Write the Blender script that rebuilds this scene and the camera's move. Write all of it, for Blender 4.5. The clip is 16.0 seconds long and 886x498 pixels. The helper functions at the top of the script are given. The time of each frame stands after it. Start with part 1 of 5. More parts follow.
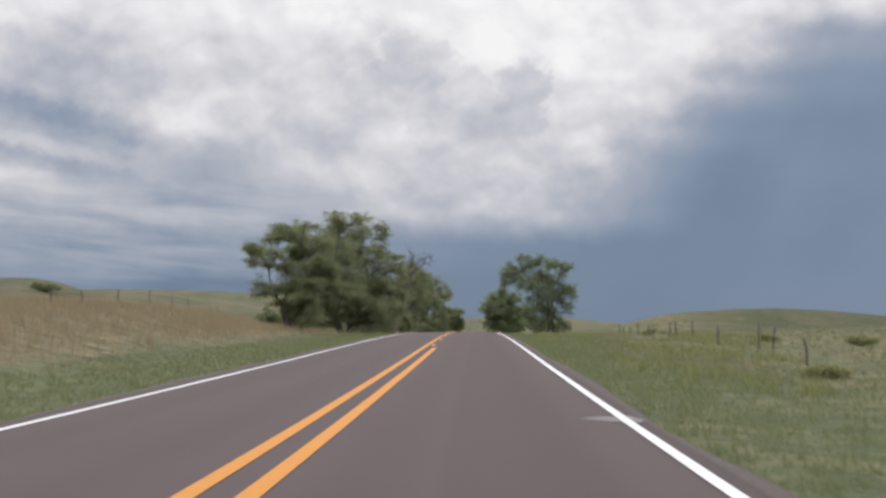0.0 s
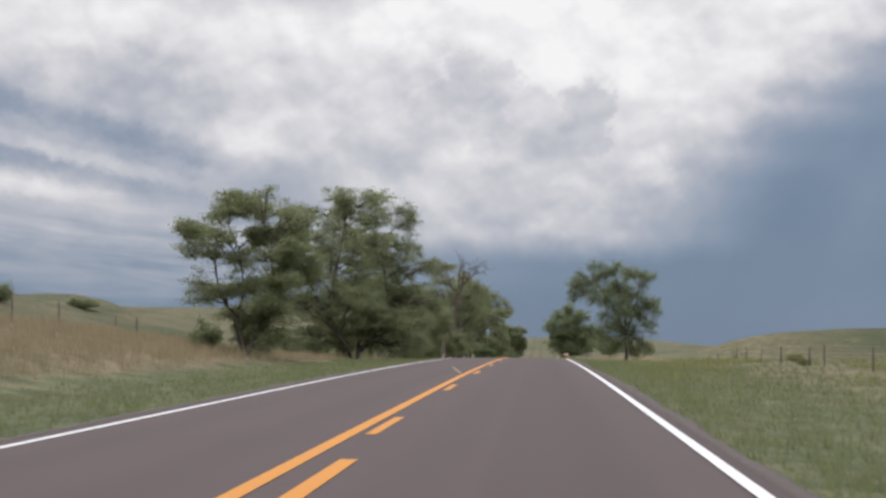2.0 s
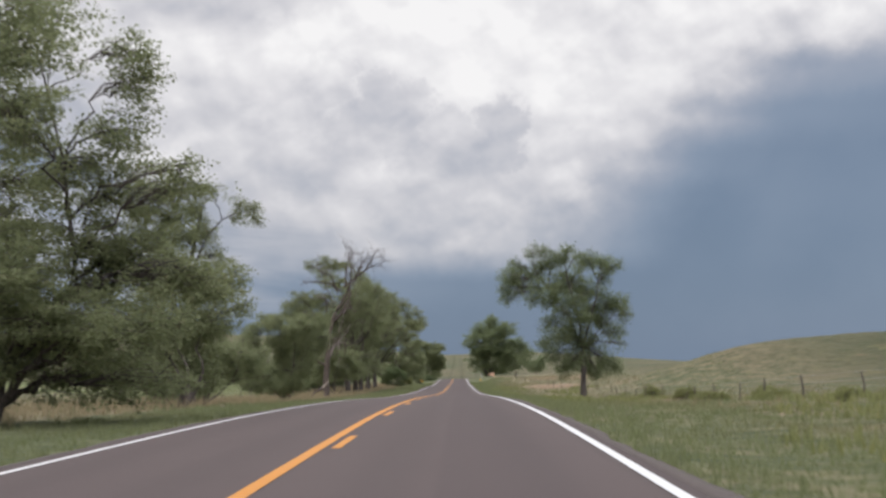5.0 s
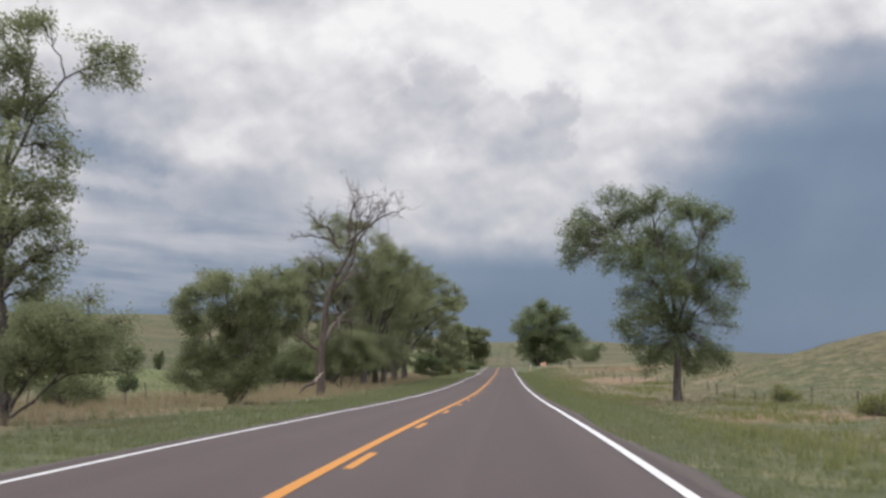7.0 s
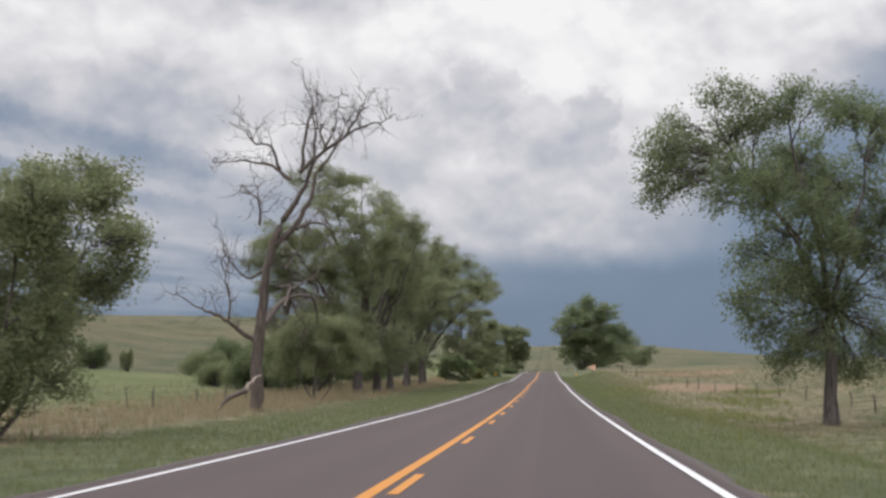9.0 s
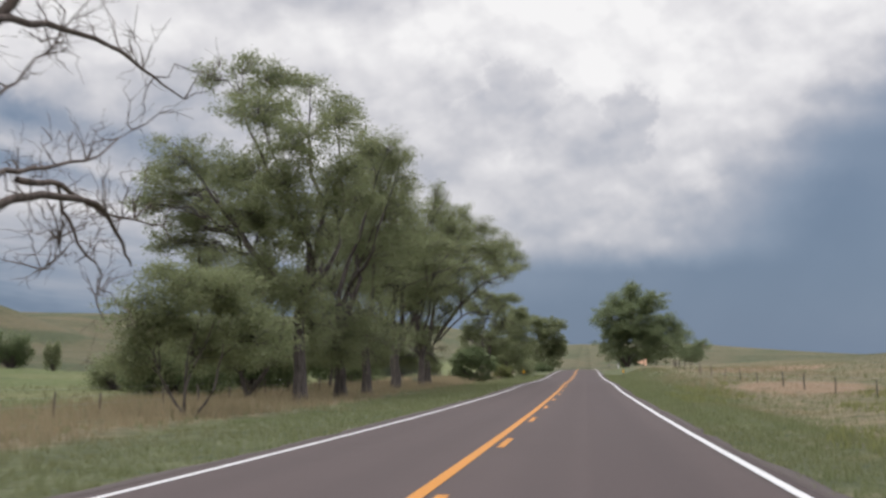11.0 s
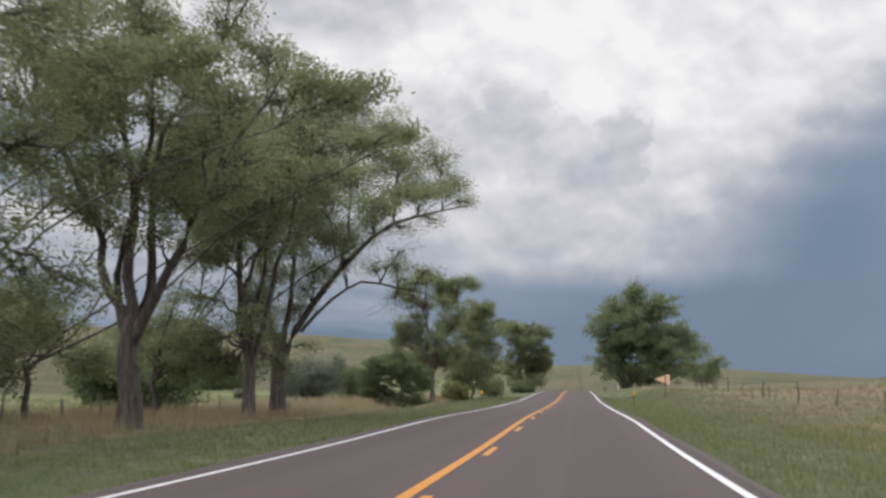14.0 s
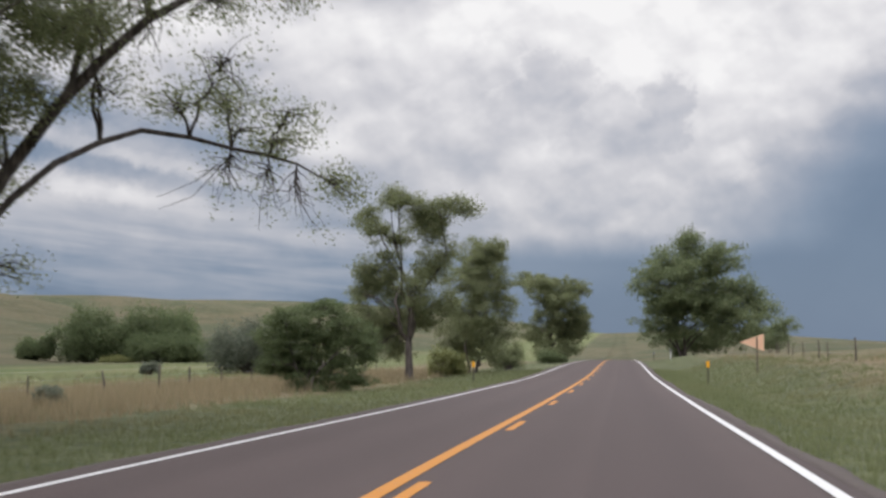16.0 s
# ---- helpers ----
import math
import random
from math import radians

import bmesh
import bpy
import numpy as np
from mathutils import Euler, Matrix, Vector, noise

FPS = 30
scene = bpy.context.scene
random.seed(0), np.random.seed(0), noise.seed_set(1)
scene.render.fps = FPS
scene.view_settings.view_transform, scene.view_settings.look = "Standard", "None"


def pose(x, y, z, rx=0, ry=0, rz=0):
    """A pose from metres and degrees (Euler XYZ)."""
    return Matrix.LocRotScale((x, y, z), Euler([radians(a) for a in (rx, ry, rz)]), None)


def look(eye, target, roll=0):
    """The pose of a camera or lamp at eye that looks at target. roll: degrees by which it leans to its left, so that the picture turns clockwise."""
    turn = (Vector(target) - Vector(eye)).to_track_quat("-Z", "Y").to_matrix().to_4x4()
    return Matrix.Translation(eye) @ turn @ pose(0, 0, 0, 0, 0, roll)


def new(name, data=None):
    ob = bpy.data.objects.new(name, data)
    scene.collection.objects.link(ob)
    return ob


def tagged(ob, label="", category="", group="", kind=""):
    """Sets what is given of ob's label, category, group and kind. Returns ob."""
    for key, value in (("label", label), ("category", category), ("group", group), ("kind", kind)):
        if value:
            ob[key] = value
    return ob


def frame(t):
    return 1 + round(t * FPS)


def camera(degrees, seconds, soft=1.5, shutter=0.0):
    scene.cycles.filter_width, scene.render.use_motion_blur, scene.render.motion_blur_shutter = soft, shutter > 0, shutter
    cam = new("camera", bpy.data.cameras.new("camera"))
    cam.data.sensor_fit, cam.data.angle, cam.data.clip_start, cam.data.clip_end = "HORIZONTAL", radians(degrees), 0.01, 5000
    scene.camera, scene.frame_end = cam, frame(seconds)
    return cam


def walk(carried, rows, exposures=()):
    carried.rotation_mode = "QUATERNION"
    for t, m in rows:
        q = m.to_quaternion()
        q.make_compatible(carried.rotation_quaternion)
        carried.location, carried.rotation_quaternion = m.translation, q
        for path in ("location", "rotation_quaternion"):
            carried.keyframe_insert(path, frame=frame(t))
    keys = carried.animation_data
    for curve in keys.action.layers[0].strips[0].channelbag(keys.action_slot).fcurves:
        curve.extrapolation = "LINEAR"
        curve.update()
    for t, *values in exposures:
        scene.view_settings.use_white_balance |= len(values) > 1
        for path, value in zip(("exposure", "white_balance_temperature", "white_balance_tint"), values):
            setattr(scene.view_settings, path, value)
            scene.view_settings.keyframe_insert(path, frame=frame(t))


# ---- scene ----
cam = camera(35.4, 16.0, soft=2.7, shutter=0.25)
PATH = [
    (0, (1.929, 7.461, 0.387), (1.693, 17.436, 1.041), 0.22),
    (0.5, (1.951, 17.055, 0.481), (1.516, 27.012, 1.307), 0.50),
    (1, (2.057, 26.717, 0.638), (1.462, 36.650, 1.632), 0.53),
    (1.5, (2.100, 36.367, 0.806), (1.458, 46.306, 1.709), 0.71),
    (2, (2.116, 46.099, 0.989), (1.418, 56.043, 1.781), 0.48),
    (2.5, (2.186, 55.700, 1.173), (1.383, 65.633, 2.003), 0.10),
    (3, (2.117, 65.658, 1.357), (1.330, 75.593, 2.177), -0.05),
    (3.5, (1.957, 75.346, 1.532), (1.259, 85.280, 2.448), -0.43),
    (4, (1.850, 84.909, 1.696), (1.666, 94.865, 2.622), -1.39),
    (4.2, (1.850, 88.735, 1.752), (1.808, 98.692, 2.671), -1.39),
    (6.3, (2.014, 129.144, 2.212), (1.679, 139.096, 3.135), -0.29),
    (6.5, (2.014, 133.100, 2.247), (1.638, 143.053, 3.146), -0.29),
    (7, (2.077, 142.990, 2.264), (1.626, 152.945, 3.098), -0.24),
    (7.5, (2.038, 152.717, 2.239), (1.438, 162.654, 3.183), 0.01),
    (8, (1.937, 162.341, 2.199), (1.303, 172.281, 3.089), 0.23),
    (8.2, (1.937, 166.191, 2.176), (1.295, 176.131, 3.054), 0.23),
    (10.3, (1.674, 205.378, 1.775), (0.753, 215.300, 2.611), -0.40),
    (10.5, (1.674, 209.327, 1.745), (0.741, 219.251, 2.552), -0.40),
    (11, (1.643, 219.202, 1.663), (0.635, 229.113, 2.528), -0.36),
    (11.5, (1.648, 229.203, 1.597), (0.707, 239.119, 2.481), -0.18),
    (12, (1.662, 239.239, 1.536), (0.797, 249.163, 2.410), -0.05),
    (12.5, (1.716, 249.227, 1.494), (0.829, 259.150, 2.361), -0.03),
    (13, (1.769, 259.068, 1.478), (0.855, 268.985, 2.381), 0.21),
    (13.5, (1.794, 269.026, 1.475), (0.872, 278.939, 2.414), 0.26),
    (14, (1.845, 278.782, 1.458), (0.885, 288.684, 2.470), 0.24),
    (14.5, (1.925, 288.298, 1.460), (0.926, 298.194, 2.490), 0.36),
    (15, (1.981, 298.101, 1.467), (0.912, 307.995, 2.454), 0.57),
    (15.5, (2.017, 308.205, 1.504), (0.862, 318.092, 2.461), 0.51),
    (16, (1.989, 318.001, 1.572), (0.718, 327.888, 2.366), -0.19),
]
walk(cam, [(t, look(eye, target, roll)) for t, eye, target, roll in PATH])

# ---- world and light ----
world = bpy.data.worlds.new("storm_sky")
scene.world = world
world.use_nodes = True


class Net:
    """Short hand for building node trees."""

    def __init__(self, tree):
        self.tree = tree

    def node(self, kind, **inputs):
        n = self.tree.nodes.new("ShaderNode" + kind)
        for key, value in inputs.items():
            self.put(n, key.replace("_", " "), value)
        return n

    def put(self, n, key, value):
        slot = n.inputs[int(key)] if key.isdigit() else n.inputs[key]
        if isinstance(value, bpy.types.NodeSocket):
            self.tree.links.new(value, slot)
        else:
            slot.default_value = value

    def math(self, op, a, b=0.0, c=0.0):
        n = self.tree.nodes.new("ShaderNodeMath")
        n.operation = op
        for i, value in enumerate((a, b, c)):
            self.put(n, str(i), value)
        return n.outputs[0]

    def ramp(self, value, low, high, to_low=0.0, to_high=1.0):
        n = self.tree.nodes.new("ShaderNodeMapRange")
        n.interpolation_type = "SMOOTHSTEP"
        for i, v in enumerate((value, low, high, to_low, to_high)):
            self.put(n, str(i), v)
        return n.outputs[0]

    def mix(self, factor, a, b, blend="MIX"):
        n = self.tree.nodes.new("ShaderNodeMix")
        n.data_type, n.blend_type = "RGBA", blend
        self.put(n, "0", factor)
        for i, value in ((6, a), (7, b)):
            self.put(n, str(i), value if isinstance(value, bpy.types.NodeSocket) else (*value, 1))
        return n.outputs[2]

    def vector(self, x, y, z):
        n = self.node("CombineXYZ")
        for i, value in enumerate((x, y, z)):
            self.put(n, str(i), value)
        return n.outputs[0]

    def noise(self, vector, scale, detail=4.0, rough=0.5, warp=0.0):
        n = self.node("TexNoise", Vector=vector, Scale=scale, Detail=detail, Roughness=rough, Distortion=warp)
        return n.outputs[0]


# the cloud deck's lightness: bearings across (degrees), then rows of height and values
BEARINGS = (-19.2, -16.2, -13.0, -9.9, -6.6, -3.3, -0.1, 3.2, 6.5, 9.7, 12.8, 16.5)
DECK = [
    (15.2, (0.91, 0.9, 0.82, 0.82, 0.88, 0.97, 0.97, 0.9, 0.93, 0.92, 0.91, 0.9)),
    (13.5, (0.91, 0.9, 0.92, 0.95, 0.97, 0.91, 0.97, 0.96, 0.93, 0.91, 0.88, 0.87)),
    (11.9, (0.83, 0.81, 0.85, 0.88, 0.9, 0.87, 0.97, 0.93, 0.94, 0.89, 0.71, 0.63)),
    (10.3, (0.75, 0.74, 0.82, 0.84, 0.84, 0.88, 0.9, 0.86, 0.88, 0.75, 0.6, 0.56)),
    (8.7, (0.73, 0.7, 0.86, 0.8, 0.79, 0.86, 0.83, 0.87, 0.76, 0.61, 0.54, 0.54)),
    (7.0, (0.8, 0.72, 0.7, 0.7, 0.8, 0.83, 0.82, 0.79, 0.68, 0.54, 0.54, 0.54)),
    (5.4, (0.7, 0.71, 0.7, 0.71, 0.7, 0.77, 0.75, 0.74, 0.62, 0.52, 0.53, 0.53)),
    (3.8, (0.61, 0.6, 0.6, 0.58, 0.58, 0.57, 0.54, 0.53, 0.52, 0.52, 0.52, 0.53)),
    (1.9, (0.58, 0.58, 0.57, 0.55, 0.54, 0.52, 0.51, 0.52, 0.52, 0.52, 0.53, 0.53)),
]
# the heaped grey tower with its crisp upper edge: azimuth, height, radius
TOWER = [(-5.2, 12.3, 1.3), (-3.2, 11.9, 1.0), (-2.0, 11.1, 1.4), (-0.2, 10.1, 1.3), (1.9, 10.4, 1.2), (2.2, 9.2, 1.0), (-3.8, 10.0, 1.8), (0.6, 8.8, 1.7), (-7.0, 10.8, 1.3), (-1.6, 9.0, 1.8)]


def build_world():
    tree = world.node_tree
    tree.nodes.clear()
    net = Net(tree)
    sky = net.node("TexSky")
    sky.sky_type, sky.sun_disc = "NISHITA", False
    sky.sun_elevation, sky.sun_rotation = radians(43.6), radians(-150.3)
    where = net.node("SeparateXYZ", Vector=net.node("TexCoord").outputs["Generated"])
    x, y, z = where.outputs
    az = net.math("MULTIPLY", net.math("ARCTAN2", x, y), 57.3)
    el = net.math("MULTIPLY", net.math("ARCSINE", z), 57.3)
    # heaped cloud, in degrees of azimuth and height, its edges folded by noise
    fold = net.node("TexNoise", Vector=net.vector(az, el, 0.0), Scale=0.36, Detail=3.5, Roughness=0.5)
    fold = net.node("SeparateXYZ", Vector=fold.outputs[1])
    billow = net.node("TexNoise", Vector=net.vector(az, el, 2.0), Scale=1.15, Detail=6.0, Roughness=0.6)
    billow = net.node("SeparateXYZ", Vector=billow.outputs[1])
    small = net.noise(net.vector(az, net.math("MULTIPLY", el, 1.25), 7.0), 0.42, 4.0, 0.5, 0.2)
    faz = net.math("ADD", az, net.math("MULTIPLY", net.math("SUBTRACT", fold.outputs[0], 0.5), 2.0))
    faz = net.math("ADD", faz, net.math("MULTIPLY", net.math("SUBTRACT", billow.outputs[0], 0.5), 0.7))
    fel = net.math("ADD", el, net.math("MULTIPLY", net.math("SUBTRACT", fold.outputs[1], 0.5), 1.0))
    fel = net.math("ADD", fel, net.math("MULTIPLY", net.math("SUBTRACT", billow.outputs[1], 0.5), 0.35))
    # the cloud's larger lights and shades, row over row
    across = net.math("DIVIDE", net.math("SUBTRACT", faz, BEARINGS[0]), BEARINGS[-1] - BEARINGS[0])
    value, below = None, None
    for height, shades in reversed(DECK):
        row = net.node("ValToRGB", Fac=across)
        row.color_ramp.interpolation = "CARDINAL"
        stops = row.color_ramp.elements
        for k, (bearing, light) in enumerate(zip(BEARINGS, shades)):
            place_at = (bearing - BEARINGS[0]) / (BEARINGS[-1] - BEARINGS[0])
            stop = stops[0] if k == 0 else stops[len(stops) - 1] if k == len(BEARINGS) - 1 else stops.new(place_at)
            stop.position, stop.color = place_at, (light, light, light, 1)
        value = row.outputs[0] if value is None else net.mix(net.ramp(fel, below, height), value, row.outputs[0])
        below = height
    value = net.node("SeparateXYZ", Vector=value).outputs[0]
    value = net.math("ADD", net.math("MULTIPLY", net.ramp(net.math("ABSOLUTE", az), 25.0, 60.0), net.math("SUBTRACT", 0.76, value)), value)
    # heaps and folds, lit from above, so each one has a bright brow and a grey belly; the rain veils them
    detail = net.math("MULTIPLY", net.math("SUBTRACT", small, 0.5), 0.07)
    for scale, rise, weight, seed in ((0.34, 0.8, 0.15, 7.0), (0.7, 0.4, 0.10, 9.0), (1.5, 0.2, 0.03, 11.0)):
        here = net.noise(net.vector(az, net.math("MULTIPLY", el, 1.25), seed), scale, 2.2, 0.45, 0.3)
        above = net.noise(net.vector(net.math("ADD", az, 0.4 * rise), net.math("MULTIPLY", net.math("ADD", el, rise), 1.25), seed), scale, 2.2, 0.45, 0.3)
        detail = net.math("ADD", detail, net.math("MULTIPLY", net.math("SUBTRACT", here, above), weight))
    # rounded heads of the heap, bright above and grey in the creases between
    puff = net.vector(net.math("ADD", az, net.math("MULTIPLY", billow.outputs[0], 1.6)), net.math("MULTIPLY", net.math("ADD", el, net.math("MULTIPLY", billow.outputs[1], 1.2)), 1.15), 4.0)
    for scale, weight in ((0.40, 0.11), (0.95, 0.05)):
        cell = net.node("TexVoronoi", Vector=puff, Scale=scale)
        cell.feature = "SMOOTH_F1"
        cell.inputs["Smoothness"].default_value = 0.45
        detail = net.math("ADD", detail, net.math("MULTIPLY", net.math("SUBTRACT", 0.44, cell.outputs["Distance"]), weight))
    # the tower: its rim billows in small rounds, its body fades downward
    taz = net.math("ADD", az, net.math("MULTIPLY", net.math("SUBTRACT", billow.outputs[0], 0.5), 2.2))
    tel = net.math("ADD", el, net.math("MULTIPLY", net.math("SUBTRACT", billow.outputs[1], 0.5), 1.9))
    rim = 9.0
    for ca, ce, r in TOWER:
        da = net.math("DIVIDE", net.math("SUBTRACT", taz, ca), r)
        de = net.math("DIVIDE", net.math("SUBTRACT", tel, ce), r)
        rim = net.math("SMOOTH_MIN", rim, net.math("ADD", net.math("MULTIPLY", da, da), net.math("MULTIPLY", de, de)), 0.25)
    body = net.math("MULTIPLY", net.ramp(rim, 1.15, 0.35), net.ramp(el, 6.2, 10.6, 0.0, 1.0))
    detail = net.math("SUBTRACT", detail, net.math("MULTIPLY", body, net.math("MULTIPLY", net.math("ADD", 0.025, net.math("MULTIPLY", small, 0.10)), net.ramp(az, -7.0, -3.5, 0.25, 1.0))))
    # two long grey shelves in the west with a bright rift below each
    shelf = net.math("ADD", net.math("ADD", el, net.math("MULTIPLY", net.math("ADD", az, 19.0), 0.22)), net.math("MULTIPLY", net.math("SUBTRACT", billow.outputs[1], 0.5), 1.0))
    for level, width, end, weight in ((9.4, 0.9, -13.2, -0.12), (8.0, 0.5, -13.0, 0.07), (7.3, 0.7, -9.5, -0.11), (6.2, 0.6, -9.0, 0.07)):
        near = net.ramp(net.math("ABSOLUTE", net.math("SUBTRACT", shelf, level)), width, 0.1)
        detail = net.math("ADD", detail, net.math("MULTIPLY", net.math("MULTIPLY", near, net.ramp(faz, end + 1.2, end - 1.2)), weight))
    # layered cloud low in the west, long in azimuth and dipping slightly
    dip = net.math("ADD", el, net.math("MULTIPLY", az, 0.09))
    layer = net.noise(net.vector(net.math("MULTIPLY", az, 0.13), dip, 3.0), 0.85, 3.5, 0.55, 0.3)
    low_west = net.math("MULTIPLY", net.ramp(el, 8.2, 5.0), net.ramp(az, -3.0, -9.0))
    detail = net.math("ADD", net.math("MULTIPLY", detail, net.math("SUBTRACT", 1.0, net.math("MULTIPLY", low_west, 0.7))),
                      net.math("MULTIPLY", net.math("MULTIPLY", net.math("SUBTRACT", layer, 0.5), 0.42), low_west))
    veiled = net.math("MAXIMUM", net.ramp(value, 0.58, 0.78, 0.05, 1.0), low_west)
    rain = net.noise(net.vector(net.math("ADD", az, net.math("MULTIPLY", el, -0.55)), net.math("MULTIPLY", el, 0.3), 5.0), 0.22, 4.0, 0.5, 0.2)
    value = net.math("ADD", net.math("ADD", value, net.math("MULTIPLY", detail, veiled)), net.math("MULTIPLY", net.math("SUBTRACT", rain, 0.5), 0.04))
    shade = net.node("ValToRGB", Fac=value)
    tones = ((0.46, (0.138, 0.190, 0.275)), (0.52, (0.170, 0.228, 0.325)), (0.58, (0.235, 0.292, 0.390)), (0.65, (0.340, 0.376, 0.458)), (0.73, (0.475, 0.489, 0.548)), (0.80, (0.618, 0.613, 0.650)),
             (0.88, (0.780, 0.766, 0.786)), (0.97, (0.95, 0.935, 0.935)))
    for k, (spot, colour) in enumerate(tones):
        stop = shade.color_ramp.elements[0] if k == 0 else shade.color_ramp.elements[len(shade.color_ramp.elements) - 1] if k == len(tones) - 1 else shade.color_ramp.elements.new(spot)
        stop.position, stop.color = spot, (*colour, 1)
    cloud = shade.outputs[0]
    # the cloud sheet overhead lets most light through
    lift = net.ramp(el, 17.0, 55.0, 1.0, 4.15)
    lit = net.node("VectorMath", **{"0": cloud})
    lit.operation = "SCALE"
    net.put(lit, "Scale", lift)
    clear = net.node("VectorMath", **{"0": sky.outputs[0]})
    clear.operation = "SCALE"
    clear.inputs["Scale"].default_value = 0.1
    both = net.mix(0.95, clear.outputs[0], lit.outputs[0])
    bg = net.node("Background", Color=both, Strength=1.0)
    tree.links.new(bg.outputs[0], net.node("OutputWorld").inputs[0])


build_world()
sun = new("sun", bpy.data.lights.new("sun", "SUN"))
sun.data.energy, sun.data.angle, sun.data.color = 0.95, radians(25), (1.0, 0.96, 0.9)
sun.matrix_world = look((-24, -42, 46), (0, 0, 0))


# ---- materials ----
def material(name, rough=0.85, bump=0.0):
    m = bpy.data.materials.new(name)
    m.use_nodes = True
    shader = m.node_tree.nodes["Principled BSDF"]
    shader.inputs["Roughness"].default_value = rough
    shader.inputs["Specular IOR Level"].default_value = 0.25
    return m, Net(m.node_tree), shader


def place(net):
    return net.node("TexCoord").outputs["Object"]


def relief(net, shader, height, strength, distance):
    b = net.node("Bump", Height=height, Strength=strength, Distance=distance)
    net.put(shader, "Normal", b.outputs[0])


def asphalt(name, tone):
    m, net, s = material(name, 0.85)
    s.inputs["Specular IOR Level"].default_value = 0.22
    p = place(net)
    at = net.node("SeparateXYZ", Vector=p)
    grain = net.noise(p, 60.0, 3.0, 0.7)
    patch = net.noise(p, 0.5, 5.0, 0.6)
    long = net.noise(net.vector(net.math("MULTIPLY", at.outputs[0], 1.6), net.math("MULTIPLY", at.outputs[1], 0.05), 0.0), 1.0, 3.0, 0.5)
    # wheel tracks are polished darker, along each lane
    lane = net.math("ABSOLUTE", net.math("SUBTRACT", net.math("ABSOLUTE", net.math("SUBTRACT", at.outputs[0], 0.15)), 1.8))
    track = net.ramp(net.math("ABSOLUTE", net.math("SUBTRACT", lane, 0.8)), 0.1, 0.55)
    light, deep = (tone[0] * 1.25, tone[1] * 1.22, tone[2] * 1.2), (tone[0] * 0.8, tone[1] * 0.79, tone[2] * 0.79)
    c = net.mix(net.math("ADD", net.math("MULTIPLY", patch, 0.55), net.math("MULTIPLY", long, 0.45)), deep, light)
    c = net.mix(net.math("MULTIPLY", net.math("SUBTRACT", 1.0, track), 0.5), c, deep)
    seam = net.math("ADD", at.outputs[0], net.math("MULTIPLY", net.math("SUBTRACT", patch, 0.5), 0.12))
    strip = net.math("MULTIPLY", net.ramp(seam, 1.62, 1.72), net.ramp(seam, 3.2, 2.7))
    c = net.mix(net.math("MULTIPLY", strip, 0.45), c, (tone[0] * 0.72, tone[1] * 0.70, tone[2] * 0.72))
    c = net.mix(net.math("MULTIPLY", grain, 0.35), c, (tone[0] * 1.5, tone[1] * 1.5, tone[2] * 1.5))
    net.put(s, "Base Color", c)
    relief(net, s, grain, 0.4, 0.006)
    return m


def paint(name, colour, wear):
    m, net, s = material(name, 0.6)
    p = place(net)
    chip = net.ramp(net.noise(p, 9.0, 5.0, 0.7), 0.55, 0.72)
    dust = net.noise(p, 1.2, 3.0)
    c = net.mix(net.math("MULTIPLY", dust, 0.3), colour, tuple(v * 0.75 for v in colour))
    net.put(s, "Base Color", net.mix(net.math("MULTIPLY", chip, wear), c, (0.16, 0.15, 0.15)))
    relief(net, s, net.noise(p, 70.0, 2.0), 0.3, 0.004)
    return m


def bark(name, deep, light):
    m, net, s = material(name, 0.95)
    p = place(net)
    at = net.node("SeparateXYZ", Vector=p)
    ridge = net.noise(net.vector(at.outputs[0], at.outputs[1], net.math("MULTIPLY", at.outputs[2], 0.14)), 9.0, 4.0, 0.65, 0.5)
    patch = net.noise(p, 1.6, 3.0)
    c = net.mix(net.ramp(ridge, 0.32, 0.68), deep, light)
    net.put(s, "Base Color", net.mix(net.math("MULTIPLY", patch, 0.5), c, tuple(v * 0.7 for v in light)))
    relief(net, s, ridge, 0.9, 0.05)
    return m


def leaf(name, deep, light, dry):
    """Leaves: each one a slightly different green, some of its light let through."""
    m, net, s = material(name, 0.6)
    one = net.node("NewGeometry").outputs["Random Per Island"]
    p = place(net)
    spray = net.noise(p, 0.5, 3.0)
    c = net.mix(net.math("ADD", net.math("MULTIPLY", one, 0.6), net.math("MULTIPLY", spray, 0.4)), deep, light)
    c = net.mix(net.ramp(one, 0.93, 1.0, 0.0, 0.7), c, dry)
    net.put(s, "Base Color", c)
    glow = net.node("BsdfTranslucent", Color=c)
    both = net.node("MixShader", Fac=0.58)
    net.put(both, "1", s.outputs[0])
    net.put(both, "2", glow.outputs[0])
    net.put(m.node_tree.nodes["Material Output"], "Surface", both.outputs[0])
    return m


